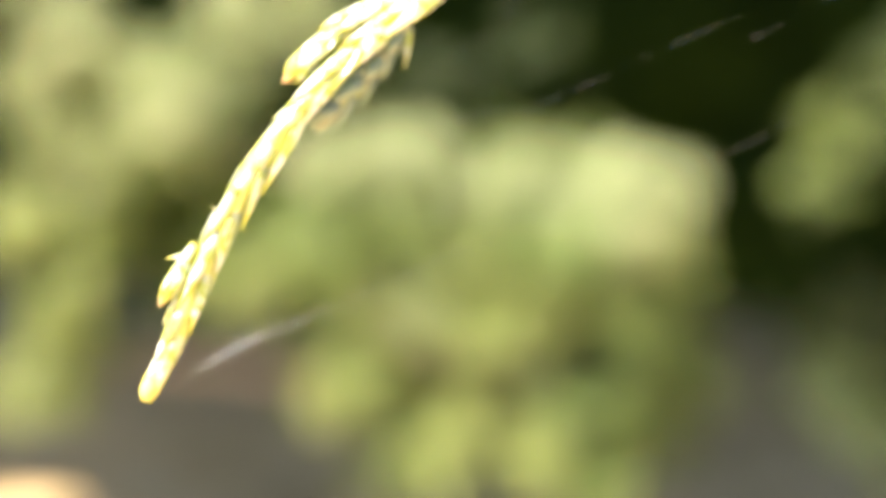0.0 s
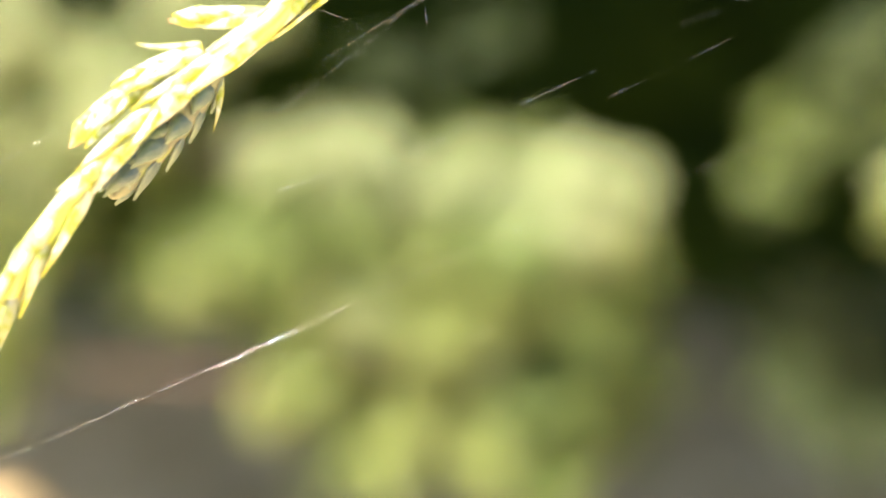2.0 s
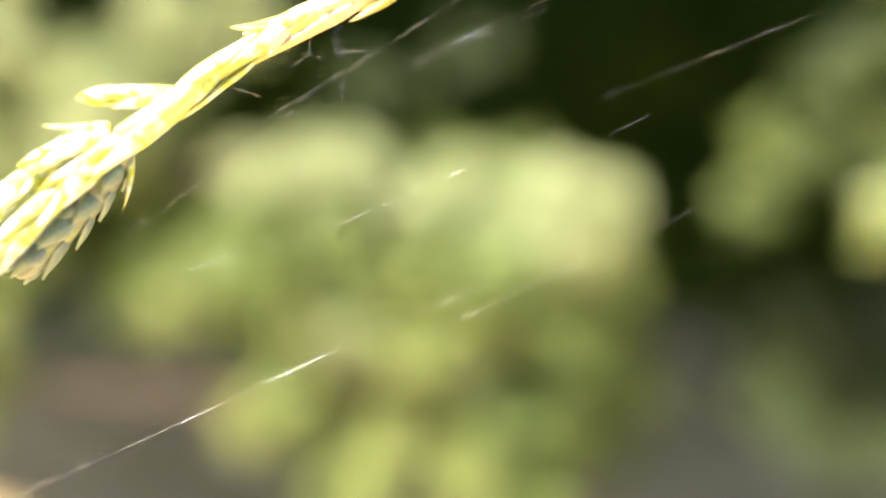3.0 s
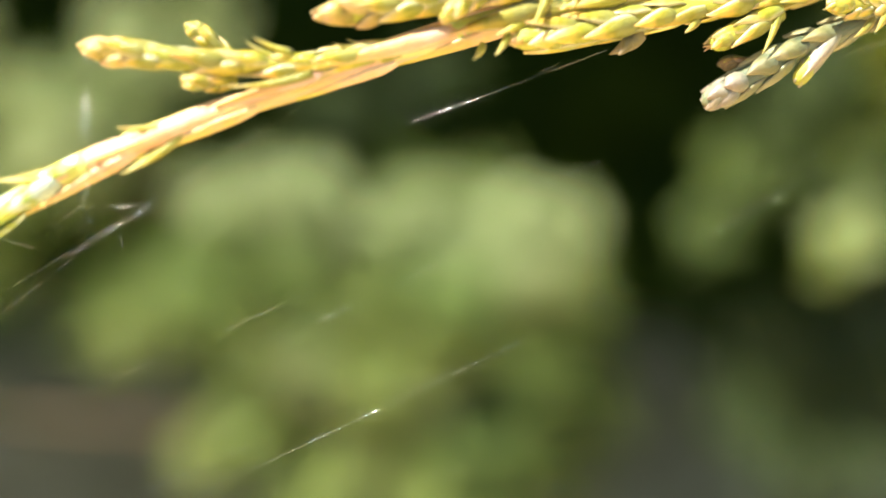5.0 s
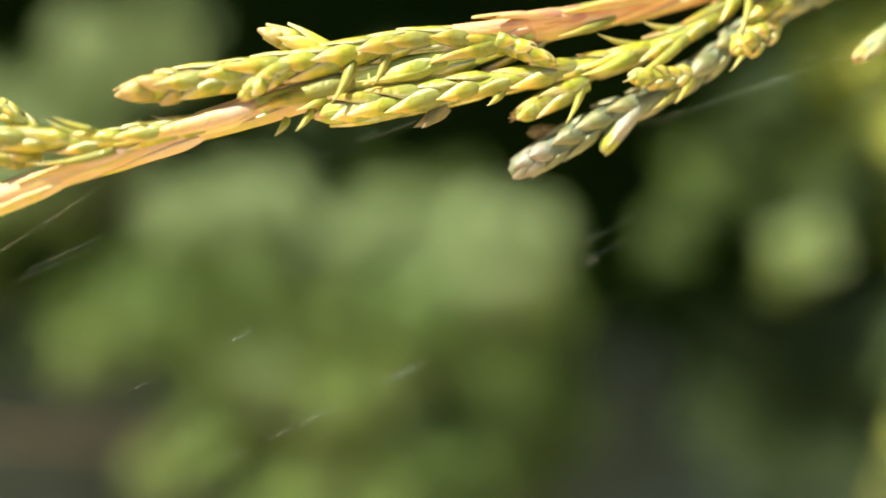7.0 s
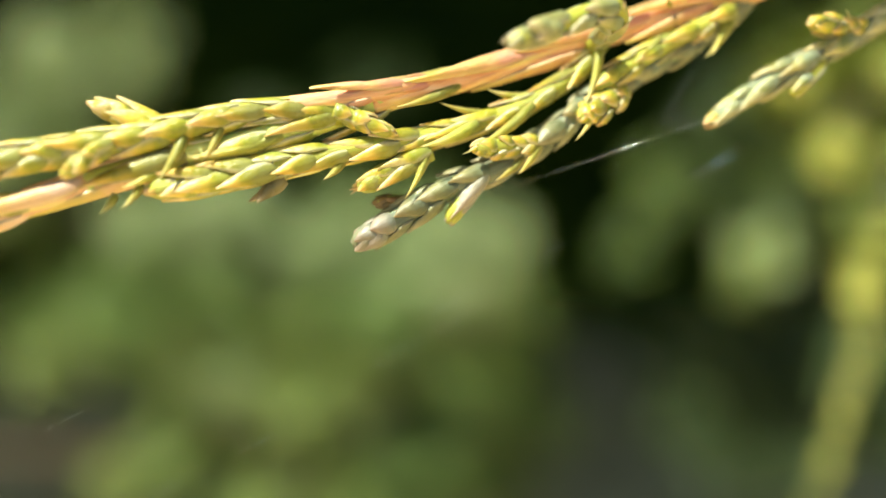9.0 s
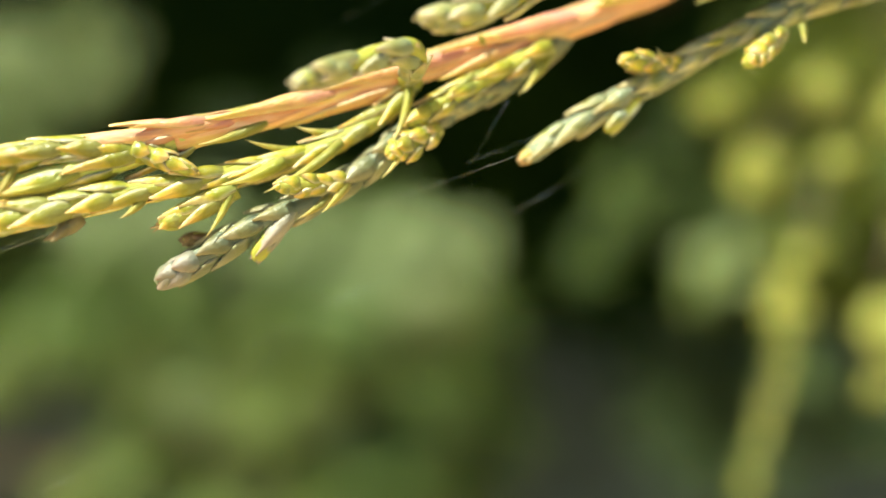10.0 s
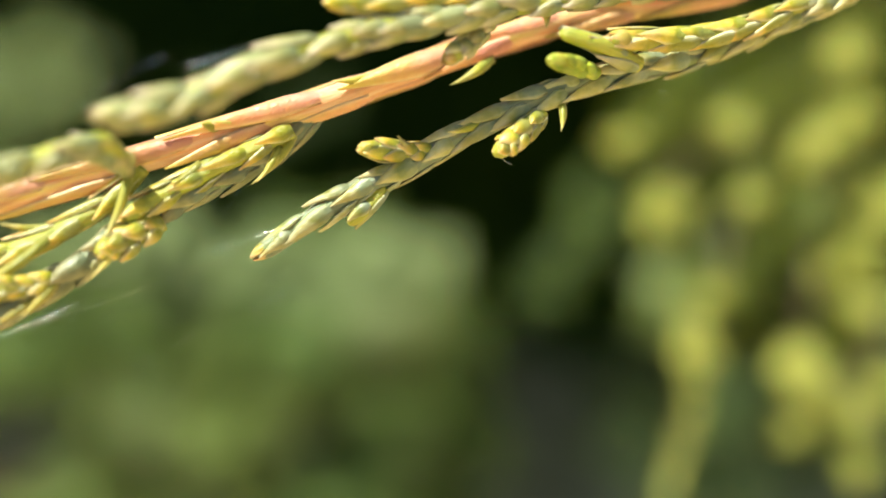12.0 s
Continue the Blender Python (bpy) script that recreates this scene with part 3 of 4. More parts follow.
# the golden side, nearer, with hanging shoots
clump(171, 283, 20, 5, 7, 3, BRIGHT, 0.28, sprays=5)
clump(171, 281, 19, 4, 6, 2, SUNNY, 0.26, sprays=5)
clump(208, 283, 72, 8, 12, 3, BRIGHT)
clump(206, 300, 73, 12, 16, 5, SHADED_GOLD)
clump(182, 290, 38, 12, 7, 4, SHADED_GREEN, 0.24)


def hanging(x, z, radius, sprays, size=0.2, material=GOLDEN, y=120):
    """One compact golden shoot tip that hangs nearer to the eye."""
    clump(x, y, z, radius, radius, 1, material, size, (-0.3, -0.5, -0.6), sprays, TWIGLETS, radius)


# shoot tips in the shade-painted tone fill gaps between the bright ones
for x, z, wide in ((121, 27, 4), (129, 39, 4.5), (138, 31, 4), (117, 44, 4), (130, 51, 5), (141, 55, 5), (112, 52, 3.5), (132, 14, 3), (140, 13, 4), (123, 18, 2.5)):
    hanging(x, z, wide, 34, 0.16, SHADED_GOLD, 132)
hanging(104.3, 37.3, 2.6, 44, 0.13)
hanging(111.3, 17.1, 1.9, 30, 0.12)
hanging(125.4, 13.0, 2.5, 44, 0.13)
hanging(127.6, 8.6, 1.5, 16, 0.11)
hanging(134.8, 31.2, 1.9, 22, 0.13)
hanging(134.2, 25.6, 1.7, 20, 0.12)
hanging(129.4, 27.2, 1.1, 8, 0.11)
hanging(133.5, 19.4, 1.8, 24, 0.12)
hanging(106.0, 25.6, 2.4, 12, 0.13, BRIGHT)
hanging(114.0, 5.0, 1.2, 8, 0.1, SHADED_GREEN)
hanging(136.0, 11.1, 1.9, 22, 0.12)
hanging(133.6, 5.4, 1.3, 12, 0.1)
hanging(127.0, 35.4, 1.4, 10, 0.12, BRIGHT)
hanging(126.7, 43.3, 2.2, 16, 0.13)
hanging(135.4, 47.9, 2.6, 22, 0.14)
hanging(134.3, -0.7, 1.4, 14, 0.11)
hanging(124.0, 4.9, 1, 8, 0.1)
hanging(117.7, 23.8, 1.6, 12, 0.12, SHADED_GOLD)
hanging(98.6, 44.8, 1.4, 9, 0.12)
hanging(114.6, 46.5, 1.5, 11, 0.12)
hanging(121.4, 52.2, 2, 12, 0.13, SHADED_GOLD)
hanging(121.9, 31.3, 1.6, 10, 0.12, SHADED_GOLD)
hanging(116.9, 38.5, 1.4, 9, 0.12)
hanging(129.9, 5.9, 1.4, 12, 0.11)
hanging(110.9, 22.7, 1.3, 10, 0.11)
hanging(109.9, 12.0, 0.9, 9, 0.1)
hanging(109.1, 8.9, 0.4, 5, 0.075)
hanging(108.3, 6.2, 0.4, 6, 0.075)
hanging(107.3, 3.5, 0.4, 5, 0.075)
hanging(106.4, 0.8, 0.4, 6, 0.075)
hanging(105.5, -1.9, 0.4, 5, 0.075)
hanging(104.5, -4.6, 0.4, 5, 0.075, BRIGHT)
hanging(103.6, -7.3, 0.4, 5, 0.075)
hanging(102.8, -10.0, 0.4, 5, 0.075)
hanging(101.8, -13.0, 0.4, 5, 0.075, BRIGHT)
hanging(100.8, -16.1, 0.4, 5, 0.075)
hanging(99.9, -19.1, 0.4, 5, 0.075)
hanging(98.9, -22.1, 0.4, 5, 0.075, BRIGHT)
hanging(141.1, 36.9, 2.8, 24, 0.14)
hanging(143.3, 19.7, 2.8, 26, 0.14)
hanging(143.9, 6.6, 2.4, 20, 0.13)
hanging(145.8, 46.7, 2.8, 20, 0.14)
hanging(131.9, 56.4, 2, 12, 0.13)
hanging(109.8, 56.8, 1.6, 8, 0.12, BRIGHT)
# growth with half shade in its colour, between and behind the bright tufts
clump(20, 400, -70, 75, 26, 12, HALF_SHADE, 0.5, shapes=COARSE, joined=True)
clump(30, 440, 2, 85, 26, 22, HALF_SHADE, 0.5, shapes=COARSE, joined=True)
clump(-60, 440, -8, 80, 24, 18, HALF_SHADE, 0.5, shapes=COARSE, joined=True)
clump(-92, 500, 20, 112, 38, 16, HALF_SHADE, 0.5, shapes=COARSE, joined=True)
clump(-179, 520, 81, 83, 50, 11, HALF_SHADE, 0.5, shapes=COARSE, joined=True)
clump(-10, 460, -47, 88, 44, 16, HALF_SHADE, 0.5, shapes=COARSE, joined=True)
clump(21, 500, 36, 105, 26, 14, HALF_SHADE, 0.5, shapes=COARSE, joined=True)


# near-black backing inside the shrub, its deep shade put into the colour
def foliage_mass(name, centre, radii, seed, ragged):
    """A ragged, closed mass of near-black foliage, with deep shade put into its colour."""
    n, m = 150, 90
    middle = INTO @ centre
    verts, faces = [], []
    for j in range(m + 1):
        a = math.pi * j / m
        for i in range(n):
            b = 2 * math.pi * i / n
            d = Vector((math.sin(a) * math.cos(b), math.sin(a) * math.sin(b), math.cos(a)))
            q = d * 3 + Vector((seed, 0, 0))
            k = 1 + 0.16 * noise.noise(q) + 0.12 * noise.noise(q * 3) + ragged * abs(noise.noise(q * 9)) + ragged * dice.uniform(-0.35, 0.35)
            verts.append(middle + Vector((d.x * radii[0], d.y * radii[1], d.z * radii[2])) * k)
    for j in range(m):
        for i in range(n):
            k = (i + 1) % n
            faces.append((j * n + i, (j + 1) * n + i, (j + 1) * n + k, j * n + k))
    return tagged(link_mesh(name, verts, faces, None, SHADE_DARK, shrub, smooth=False), kind="stuff")


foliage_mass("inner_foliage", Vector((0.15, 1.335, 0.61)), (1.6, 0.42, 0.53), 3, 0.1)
# unseen roof above the view, added to cast shade on hollow and soil
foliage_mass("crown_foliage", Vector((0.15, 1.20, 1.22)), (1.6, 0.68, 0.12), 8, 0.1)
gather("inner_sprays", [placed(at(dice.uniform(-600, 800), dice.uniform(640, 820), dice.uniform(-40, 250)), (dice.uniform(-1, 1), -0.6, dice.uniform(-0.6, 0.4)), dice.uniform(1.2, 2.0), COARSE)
    for _ in range(130)], SHADE_DARK, "stuff")

# low sprays in the shade-painted green break the hollow's lower edge
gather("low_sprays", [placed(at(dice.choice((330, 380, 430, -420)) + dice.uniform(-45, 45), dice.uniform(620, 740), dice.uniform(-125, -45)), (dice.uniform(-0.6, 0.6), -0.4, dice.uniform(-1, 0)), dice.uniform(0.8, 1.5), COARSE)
    for _ in range(46)], SHADED_GREEN, "stuff")


def outer_sprays(count, low, high, keep):
    """Sprays that fan outwards and up from the middle of the shrub, over its top and flanks."""
    pieces = []
    while len(pieces) < count:
        a, b = dice.uniform(0, 2 * math.pi), dice.uniform(low, high)
        out = Vector((math.cos(a) * math.cos(b), math.sin(a) * math.cos(b), math.sin(b)))
        place = keep(out)
        if place is None:
            continue
        way = Vector((out.x * 1.2 + dice.uniform(-0.5, 0.5), out.y + dice.uniform(-0.5, 0.5), 0.25 + dice.uniform(-0.25, 0.35)))
        pieces.append(placed(place, way, dice.uniform(1.6, 3.4), COARSE))
    return pieces


def on_top(out):
    place = Vector((0.15, 1.16, 1.22)) + Vector((out.x * 1.6, out.y * 0.68, out.z * 0.14)) * dice.uniform(0.85, 1.02)
    return place if place.y > 0.62 else None


def on_flanks(out):
    place = Vector((0.15, 1.3, 0.60)) + Vector((out.x * 1.6, out.y * 0.45, out.z * 0.55)) * dice.uniform(0.9, 1.02)
    return place if place.y > 1.3 or abs(place.x - 0.15) > 1.2 else None


# the first lot clothes the unseen shading roof
gather("crown_sprays", outer_sprays(560, 0.05, 1.5, on_top), HALF_SHADE, "stuff")
gather("flank_sprays", outer_sprays(260, -0.6, 0.9, on_flanks), HALF_SHADE, "stuff")
limb([(0.22, 1.15, -0.03), (0.2, 1.15, 0.2), (0.26, 1.15, 0.6), (0.3, 1.15, 1.05)], 0.03, 0.014, "trunk")
limb([(0.24, 1.15, 0.4), (0.38, 0.8, 0.6), (0.42, 0.5, 0.66), at(330, 300, 110)], 0.012, 0.005)
limb([at(330, 300, 110), at(300, 280, 130), at(230, 285, 120)], 0.0016, 0.0008)
limb([(0.21, 1.14, 0.25), (0.1, 0.75, 0.42), at(60, 450, 25), at(-40, 420, 35), at(-150, 440, 60)], 0.005, 0.0015)
limb([(0.1, 0.75, 0.42), at(40, 430, -30), at(-20, 350, -50), at(-140, 320, -40)], 0.004, 0.0012)
limb([at(230, 285, 120), at(180, 200, 88), at(129, 135, 43), at(114.3, 120, 32.9), at(110.9, 120, 22.7), at(109.8, 120, 12.8), at(106.4, 120, 0.8), at(103.6, 120, -7.3), at(98.9, 120, -22.1)], 0.0007, 0.0003)
limb([at(180, 200, 88), at(143, 140, 47), at(127, 120, 31), at(125, 120, 16), at(123, 120, 5)], 0.0006, 0.0003)
limb([at(180, 200, 88), at(151, 140, 48), at(137, 120, 29), at(134, 120, 10), at(134, 120, -3)], 0.0006, 0.0003)
limb([at(129, 135, 43), at(115, 125, 46), at(105, 120, 39)], 0.0006, 0.0003)


# ---- the near branches ----
branch = branch_thing("juniper_branch", (330.0, 300.0, 110.0), "arching juniper branch tip with salmon stem and yellow-green scale leaves")
stem = cord(branch, "stem", [(330.0, 300.0, 110.0), (230.0, 160.0, 92.0), (150.4, 80.0, 67.9), (112.4, 52.0, 52.9), (94.2, 47.0, 47.3), (86.7, 47.1, 45.0), (79.3, 47.5, 42.8), (71.2, 46.9, 41.1), (65.2, 46.8, 39.0),
    (59.3, 46.5, 36.8), (53.7, 46.5, 34.9), (48.1, 46.2, 33.1), (42.4, 45.7, 31.2), (37.5, 45.1, 29.8)],
    1.4, 0.86, BLUSH, LONG, pitch=3.4, length=7.0, material=ROSY, close=False, seed=3, label="salmon-pink stem", core=0.77)
cord(branch, "stem", [(38.4, 45.25, 30.1), (37.5, 45.1, 29.8), (33.1, 44.7, 28.2), (27.3, 44.5, 26.8), (24.0, 44.3, 25.7)],
    0.88, 0.84, SKIN, LONG, pitch=1.9, length=4.6, material=YELLOW, close=False, seed=41, label="yellow stem sheathed in long leaves", core=0.74)
stem_low = cord(branch, "stem", [(27.3, 44.5, 26.8), (20.8, 44.1, 24.6), (12.9, 43.9, 21.8), (9.7, 43.8, 20.5), (7.1, 44.0, 19.5), (4.3, 44.6, 18.1)],
    0.80, 0.70, BARK, LONG, pitch=3.0, length=6.0, material=SHEATH, close=False, seed=35, label="pale orange lower stem", core=0.76)
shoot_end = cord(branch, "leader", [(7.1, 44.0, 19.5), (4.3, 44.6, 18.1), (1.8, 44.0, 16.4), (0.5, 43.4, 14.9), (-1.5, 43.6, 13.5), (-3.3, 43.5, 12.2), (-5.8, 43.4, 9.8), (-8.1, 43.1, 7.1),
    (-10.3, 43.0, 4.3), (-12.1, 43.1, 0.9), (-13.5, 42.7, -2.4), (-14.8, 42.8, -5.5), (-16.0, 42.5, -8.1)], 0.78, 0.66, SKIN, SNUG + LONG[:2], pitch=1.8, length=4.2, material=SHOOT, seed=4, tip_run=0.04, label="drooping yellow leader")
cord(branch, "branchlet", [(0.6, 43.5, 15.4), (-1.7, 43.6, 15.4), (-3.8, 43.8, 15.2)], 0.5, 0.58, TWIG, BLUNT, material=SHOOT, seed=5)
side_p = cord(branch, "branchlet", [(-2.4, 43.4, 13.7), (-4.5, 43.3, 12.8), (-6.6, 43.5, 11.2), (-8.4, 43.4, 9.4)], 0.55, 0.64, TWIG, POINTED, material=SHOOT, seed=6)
side_q = cord(branch, "branchlet", [(-2.2, 44.8, 12.9), (-3.5, 44.6, 10.7), (-5.3, 44.7, 8.8), (-7.3, 44.7, 6.8)], 0.70, 0.84, GREYTWIG, POINTED, pitch=0.9, length=2.3, material=SHADED_SLATE, tips=SHADED_SLATE, seed=7, label="grey-green branchlet with shade painted into its slate leaves")
cord(branch, "branchlet", [(-13.2, 42.6, 0.2), (-14.1, 42.3, -1.2), (-14.9, 42.1, -2.7)], 0.47, 0.52, TWIG, BLUNT, material=SHOOT, seed=8)
cord_q = cord(branch, "branchlet", [(21.9, 44.0, 25.0), (19.9, 43.7, 24.6), (17.5, 43.7, 24.1), (15.4, 43.7, 24.1), (12.3, 43.5, 24.1), (9.7, 43.5, 24.4), (6.9, 43.7, 24.8)], 0.5, 0.66, TWIG, BLUNT, seed=9, tip_run=0.2)
cord(branch, "branchlet", [(13.4, 44.2, 24.4), (12.4, 44.2, 25.4), (11.4, 44.2, 26.0)], 0.37, 0.5, TWIG, BUD, length=1.2, pitch=0.45, singles=False, tips=YELLOW, seed=10)
cord(branch, "branchlet", [(13.7, 44.2, 23.4), (12.6, 43.7, 23.2), (11.5, 43.2, 23.1)], 0.4, 0.51, TWIG, BUD, length=1.2, pitch=0.45, singles=False, tips=YELLOW, seed=11)
cord_r = cord(branch, "branchlet", [(37.1, 44.8, 29.3), (34.2, 44.5, 29.3), (31.0, 44.3, 29.1), (27.9, 44.0, 28.2), (23.7, 43.7, 27.4), (20.1, 43.6, 26.7), (17.7, 43.3, 26.3)], 0.6, 0.78, TWIG, BLUNT, seed=12)
cord(branch, "branchlet", [(40.6, 45.2, 30.9), (38.6, 44.6, 30.4), (36.2, 44.4, 29.9), (33.6, 44.35, 29.5)], 0.5, 0.62, BLUSH, LONG, pitch=1.8, length=3.6, material=ROSY, close=False, seed=42, label="orange-barked foot of a branchlet")
cord(branch, "branchlet", [(27.9, 44.4, 28.2), (25.8, 44.5, 29.0), (24.2, 44.5, 29.6)], 0.56, 0.68, TWIG, BLUNT, seed=13, tip_run=0.3)
cord(branch, "branchlet", [(25.5, 43.1, 27.5), (24.4, 42.8, 26.8), (23.4, 42.7, 26.0)], 0.43, 0.51, TWIG, BUD, length=1.2, pitch=0.45, singles=False, tips=YELLOW, seed=14)
cord(branch, "branchlet", [(35.7, 44.3, 29.3), (37.1, 44.3, 28.7), (38.6, 44.2, 28.1)], 0.57, 0.46, TWIG, BUD, length=1.2, pitch=0.45, singles=False, tips=YELLOW, seed=15)
cord_s = cord(branch, "branchlet", [(49.8, 46.2, 33.2), (48.3, 46.1, 31.5), (46.4, 45.8, 30.3), (44.4, 45.7, 29.3), (41.5, 45.5, 28.4), (39.0, 45.0, 27.8), (36.1, 44.7, 27.3), (33.8, 44.5, 26.7)],
    0.55, 0.70, TWIG, POINTED, pitch=1.2, length=2.9, seed=16, close=False)
cord(branch, "branchlet", [(35.5, 44.6, 27.1), (32.8, 44.4, 26.5), (30.1, 44.3, 25.9), (26.8, 43.9, 25.4)], 0.68, 0.76, TWIG, BLUNT, seed=36, tip_run=0.15)
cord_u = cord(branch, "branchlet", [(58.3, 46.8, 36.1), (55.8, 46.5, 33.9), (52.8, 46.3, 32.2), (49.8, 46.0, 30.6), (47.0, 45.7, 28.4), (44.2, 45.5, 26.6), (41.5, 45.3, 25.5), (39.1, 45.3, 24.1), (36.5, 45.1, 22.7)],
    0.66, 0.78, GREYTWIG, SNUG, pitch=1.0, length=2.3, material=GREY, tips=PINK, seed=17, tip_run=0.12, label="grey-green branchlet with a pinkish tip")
cord_w = cord(branch, "branchlet", [(57.0, 46.2, 35.0), (53.9, 45.8, 33.4), (51.0, 45.5, 31.8), (49.0, 45.2, 30.6)], 0.6, 0.6, TWIG, POINTED, pitch=1.2, length=2.6, material=YELLOW, tips=YELLOW, seed=31)
cord(branch, "branchlet", [(40.5, 45.2, 27.3), (38.7, 45.1, 26.4), (36.8, 44.8, 25.5)], 0.58, 0.75, TWIG, BLUNT, seed=18)
cord(branch, "branchlet", [(39.7, 45.7, 24.7), (38.5, 45.8, 24.9), (37.6, 45.8, 24.8)], 0.35, 0.44, TWIG, BUD, length=1.2, pitch=0.45, singles=False, material=BROWN, tips=BROWN, seed=19, label="withered brown bud")
cord(branch, "branchlet", [(43.3, 45.1, 26.2), (42.2, 45.1, 25.0), (41.3, 45.1, 23.7)], 0.41, 0.64, TWIG, BLUNT, material=PINK, tips=PINK, seed=20, label="dull pinkish-grey bud")
cord(branch, "branchlet", [(46.0, 45.3, 27.7), (44.2, 44.6, 27.5), (42.5, 44.1, 27.4)], 0.49, 0.6, TWIG, BUD, seed=21, length=1.2, pitch=0.45, singles=False, tips=YELLOW)
cord(branch, "branchlet", [(50.8, 45.7, 30.5), (49.5, 45.2, 29.7), (48.0, 44.6, 29.0)], 0.59, 0.72, TWIG, BUD, seed=22, length=1.2, pitch=0.45, singles=False, tips=YELLOW)
cord_n = cord(branch, "branchlet", [(49.1, 45.7, 33.0), (49.5, 42.7, 33.2), (49.1, 41.5, 33.7), (47.8, 41.2, 33.4), (45.6, 40.5, 32.4), (43.6, 39.8, 31.6)], 0.52, 0.64, TWIG, LUMPY, pitch=1.0, length=2.5, material=KHAKI, tips=KHAKI, seed=23, tip_run=0.3)
cord_m = cord(branch, "branchlet", [(79.0, 46.9, 42.9), (74.9, 44.9, 42.2), (70.2, 43.2, 41.0), (66.2, 42.5, 40.2), (63.2, 42.2, 39.4), (60.5, 41.6, 38.8), (58.3, 41.1, 37.9), (56.4, 40.7, 37.2), (54.4, 40.3, 36.1), (51.8, 39.7, 34.9), (49.3, 39.3, 34.5)],
    0.56, 0.66, TWIG, LUMPY, pitch=1.0, length=2.5, material=KHAKI, tips=KHAKI, seed=24, tip_run=0.08)
cord(branch, "branchlet", [(70.8, 43.5, 41.2), (67.1, 42.8, 41.1), (64.6, 42.4, 40.7), (61.9, 42.0, 40.3), (58.9, 41.5, 40.1)], 0.5, 0.57, TWIG, BLUNT, seed=25, tips=YELLOW)
cord(branch, "branchlet", [(66.7, 43.7, 40.0), (65.5, 43.3, 38.9), (64.3, 42.8, 37.8)], 0.43, 0.58, TWIG, BUD, material=KHAKI, seed=26, length=1.2, pitch=0.45, singles=False)

second = branch_thing("juniper_branch", (150.4, 80.0, 67.9), "slender juniper side twig with grey-green waxy scale leaves")
cord_v = cord(second, "branchlet", [(150.4, 80.0, 67.9), (120.4, 54.0, 55.9), (94.3, 43.0, 46.2), (88.3, 43.6, 43.7), (83.9, 44.3, 41.5), (78.1, 45.0, 39.1), (75.1, 45.0, 38.3), (71.7, 44.7, 37.4), (68.6, 44.8, 36.2), (65.7, 45.1, 34.9), (63.2, 45.1, 33.4), (60.4, 45.3, 32.1), (57.6, 45.6, 30.4), (55.3, 45.6, 28.8)],
    1.35, 0.62, GREYTWIG, SNUG + POINTED[:2], pitch=1.1, length=2.7, material=OLIVE, seed=27, tip_run=0.015)
cord(second, "branchlet", [(63.8, 45.1, 33.8), (62.0, 44.7, 33.8), (60.3, 44.3, 33.9)], 0.5, 0.64, TWIG, BUD, seed=28, length=1.2, pitch=0.45, singles=False, tips=YELLOW)
cord(second, "branchlet", [(69.3, 44.5, 35.7), (68.0, 43.9, 34.5), (66.7, 43.6, 33.5)], 0.49, 0.65, TWIG, BUD, seed=29, length=1.2, pitch=0.45, singles=False, tips=YELLOW)
cord(second, "branchlet", [(61.5, 45.3, 32.1), (60.5, 45.3, 31.0), (59.7, 45.3, 30.3)], 0.4, 0.54, TWIG, BLUNT, material=OLIVE, tips=OLIVE, seed=30)
cord(second, "branchlet", [(83.1, 44.0, 41.4), (78.7, 43.7, 39.7), (75.4, 43.5, 39.2), (72.1, 42.8, 39.0)], 0.53, 0.63, TWIG, BLUNT, seed=32)
cord(second, "branchlet", [(74.1, 44.1, 38.1), (71.8, 42.8, 38.7), (69.8, 42.8, 39.3)], 0.58, 0.47, TWIG, BLUNT, material=KHAKI, tips=KHAKI, seed=33)
cord(second, "branchlet", [(71.9, 43.8, 37.6), (70.3, 42.6, 37.7), (69.0, 42.0, 37.8)], 0.42, 0.54, TWIG, BUD, material=LIME, tips=LIME, seed=34, length=1.2, pitch=0.45, singles=False)

# pointed leaves that stand off the shoots
awl(side_p, (-2.5, 43.2, 13.9), (-5.4, 42.8, 13.8), 0.27, SHOOT)
awl(side_q, (-2.0, 44.8, 12.9), (-2.2, 44.5, 9.9), 0.25, SHOOT)
awl(side_p, (-5.7, 43.0, 11.7), (-6.3, 42.4, 10.4), 0.27, SHOOT)
awl(shoot_end, (-7.8, 43.3, 8.2), (-9.3, 43.2, 7.0), 0.27, SHOOT)
awl(shoot_end, (-3.8, 43.0, 12.0), (-6.0, 42.6, 8.5), 0.36, SHOOT)
awl(shoot_end, (-13.2, 42.7, -0.1), (-14.7, 41.9, -0.5), 0.23, SHOOT)
awl(shoot_end, (-11.7, 42.7, 1.8), (-12.3, 42.0, 2.3), 0.20, SHOOT)
awl(stem_low, (5.9, 44.1, 18.9), (2.9, 43.8, 18.6), 0.30)
awl(stem_low, (10.4, 43.7, 20.3), (8.6, 43.4, 18.8), 0.27)
awl(stem_low, (5.5, 44.2, 19.2), (2.9, 43.8, 18.6), 0.30)
awl(stem_low, (10.7, 43.5, 21.1), (8.5, 43.2, 21.0), 0.26)
awl(stem_low, (11.4, 43.6, 20.8), (8.8, 43.4, 18.9), 0.27)
awl(cord_q, (15.9, 43.4, 24.2), (14.3, 43.1, 25.0), 0.23)
awl(cord_q, (20.1, 43.8, 24.7), (18.3, 43.0, 24.9), 0.24)
awl(cord_q, (17.4, 43.3, 23.6), (13.4, 43.3, 22.9), 0.26)
awl(stem_low, (25.4, 43.8, 25.2), (24.8, 43.2, 24.2), 0.24)
awl(cord_q, (20.9, 44.2, 25.0), (18.9, 43.8, 25.3), 0.21)
awl(cord_q, (16.5, 43.2, 24.5), (14.7, 42.8, 25.1), 0.20)
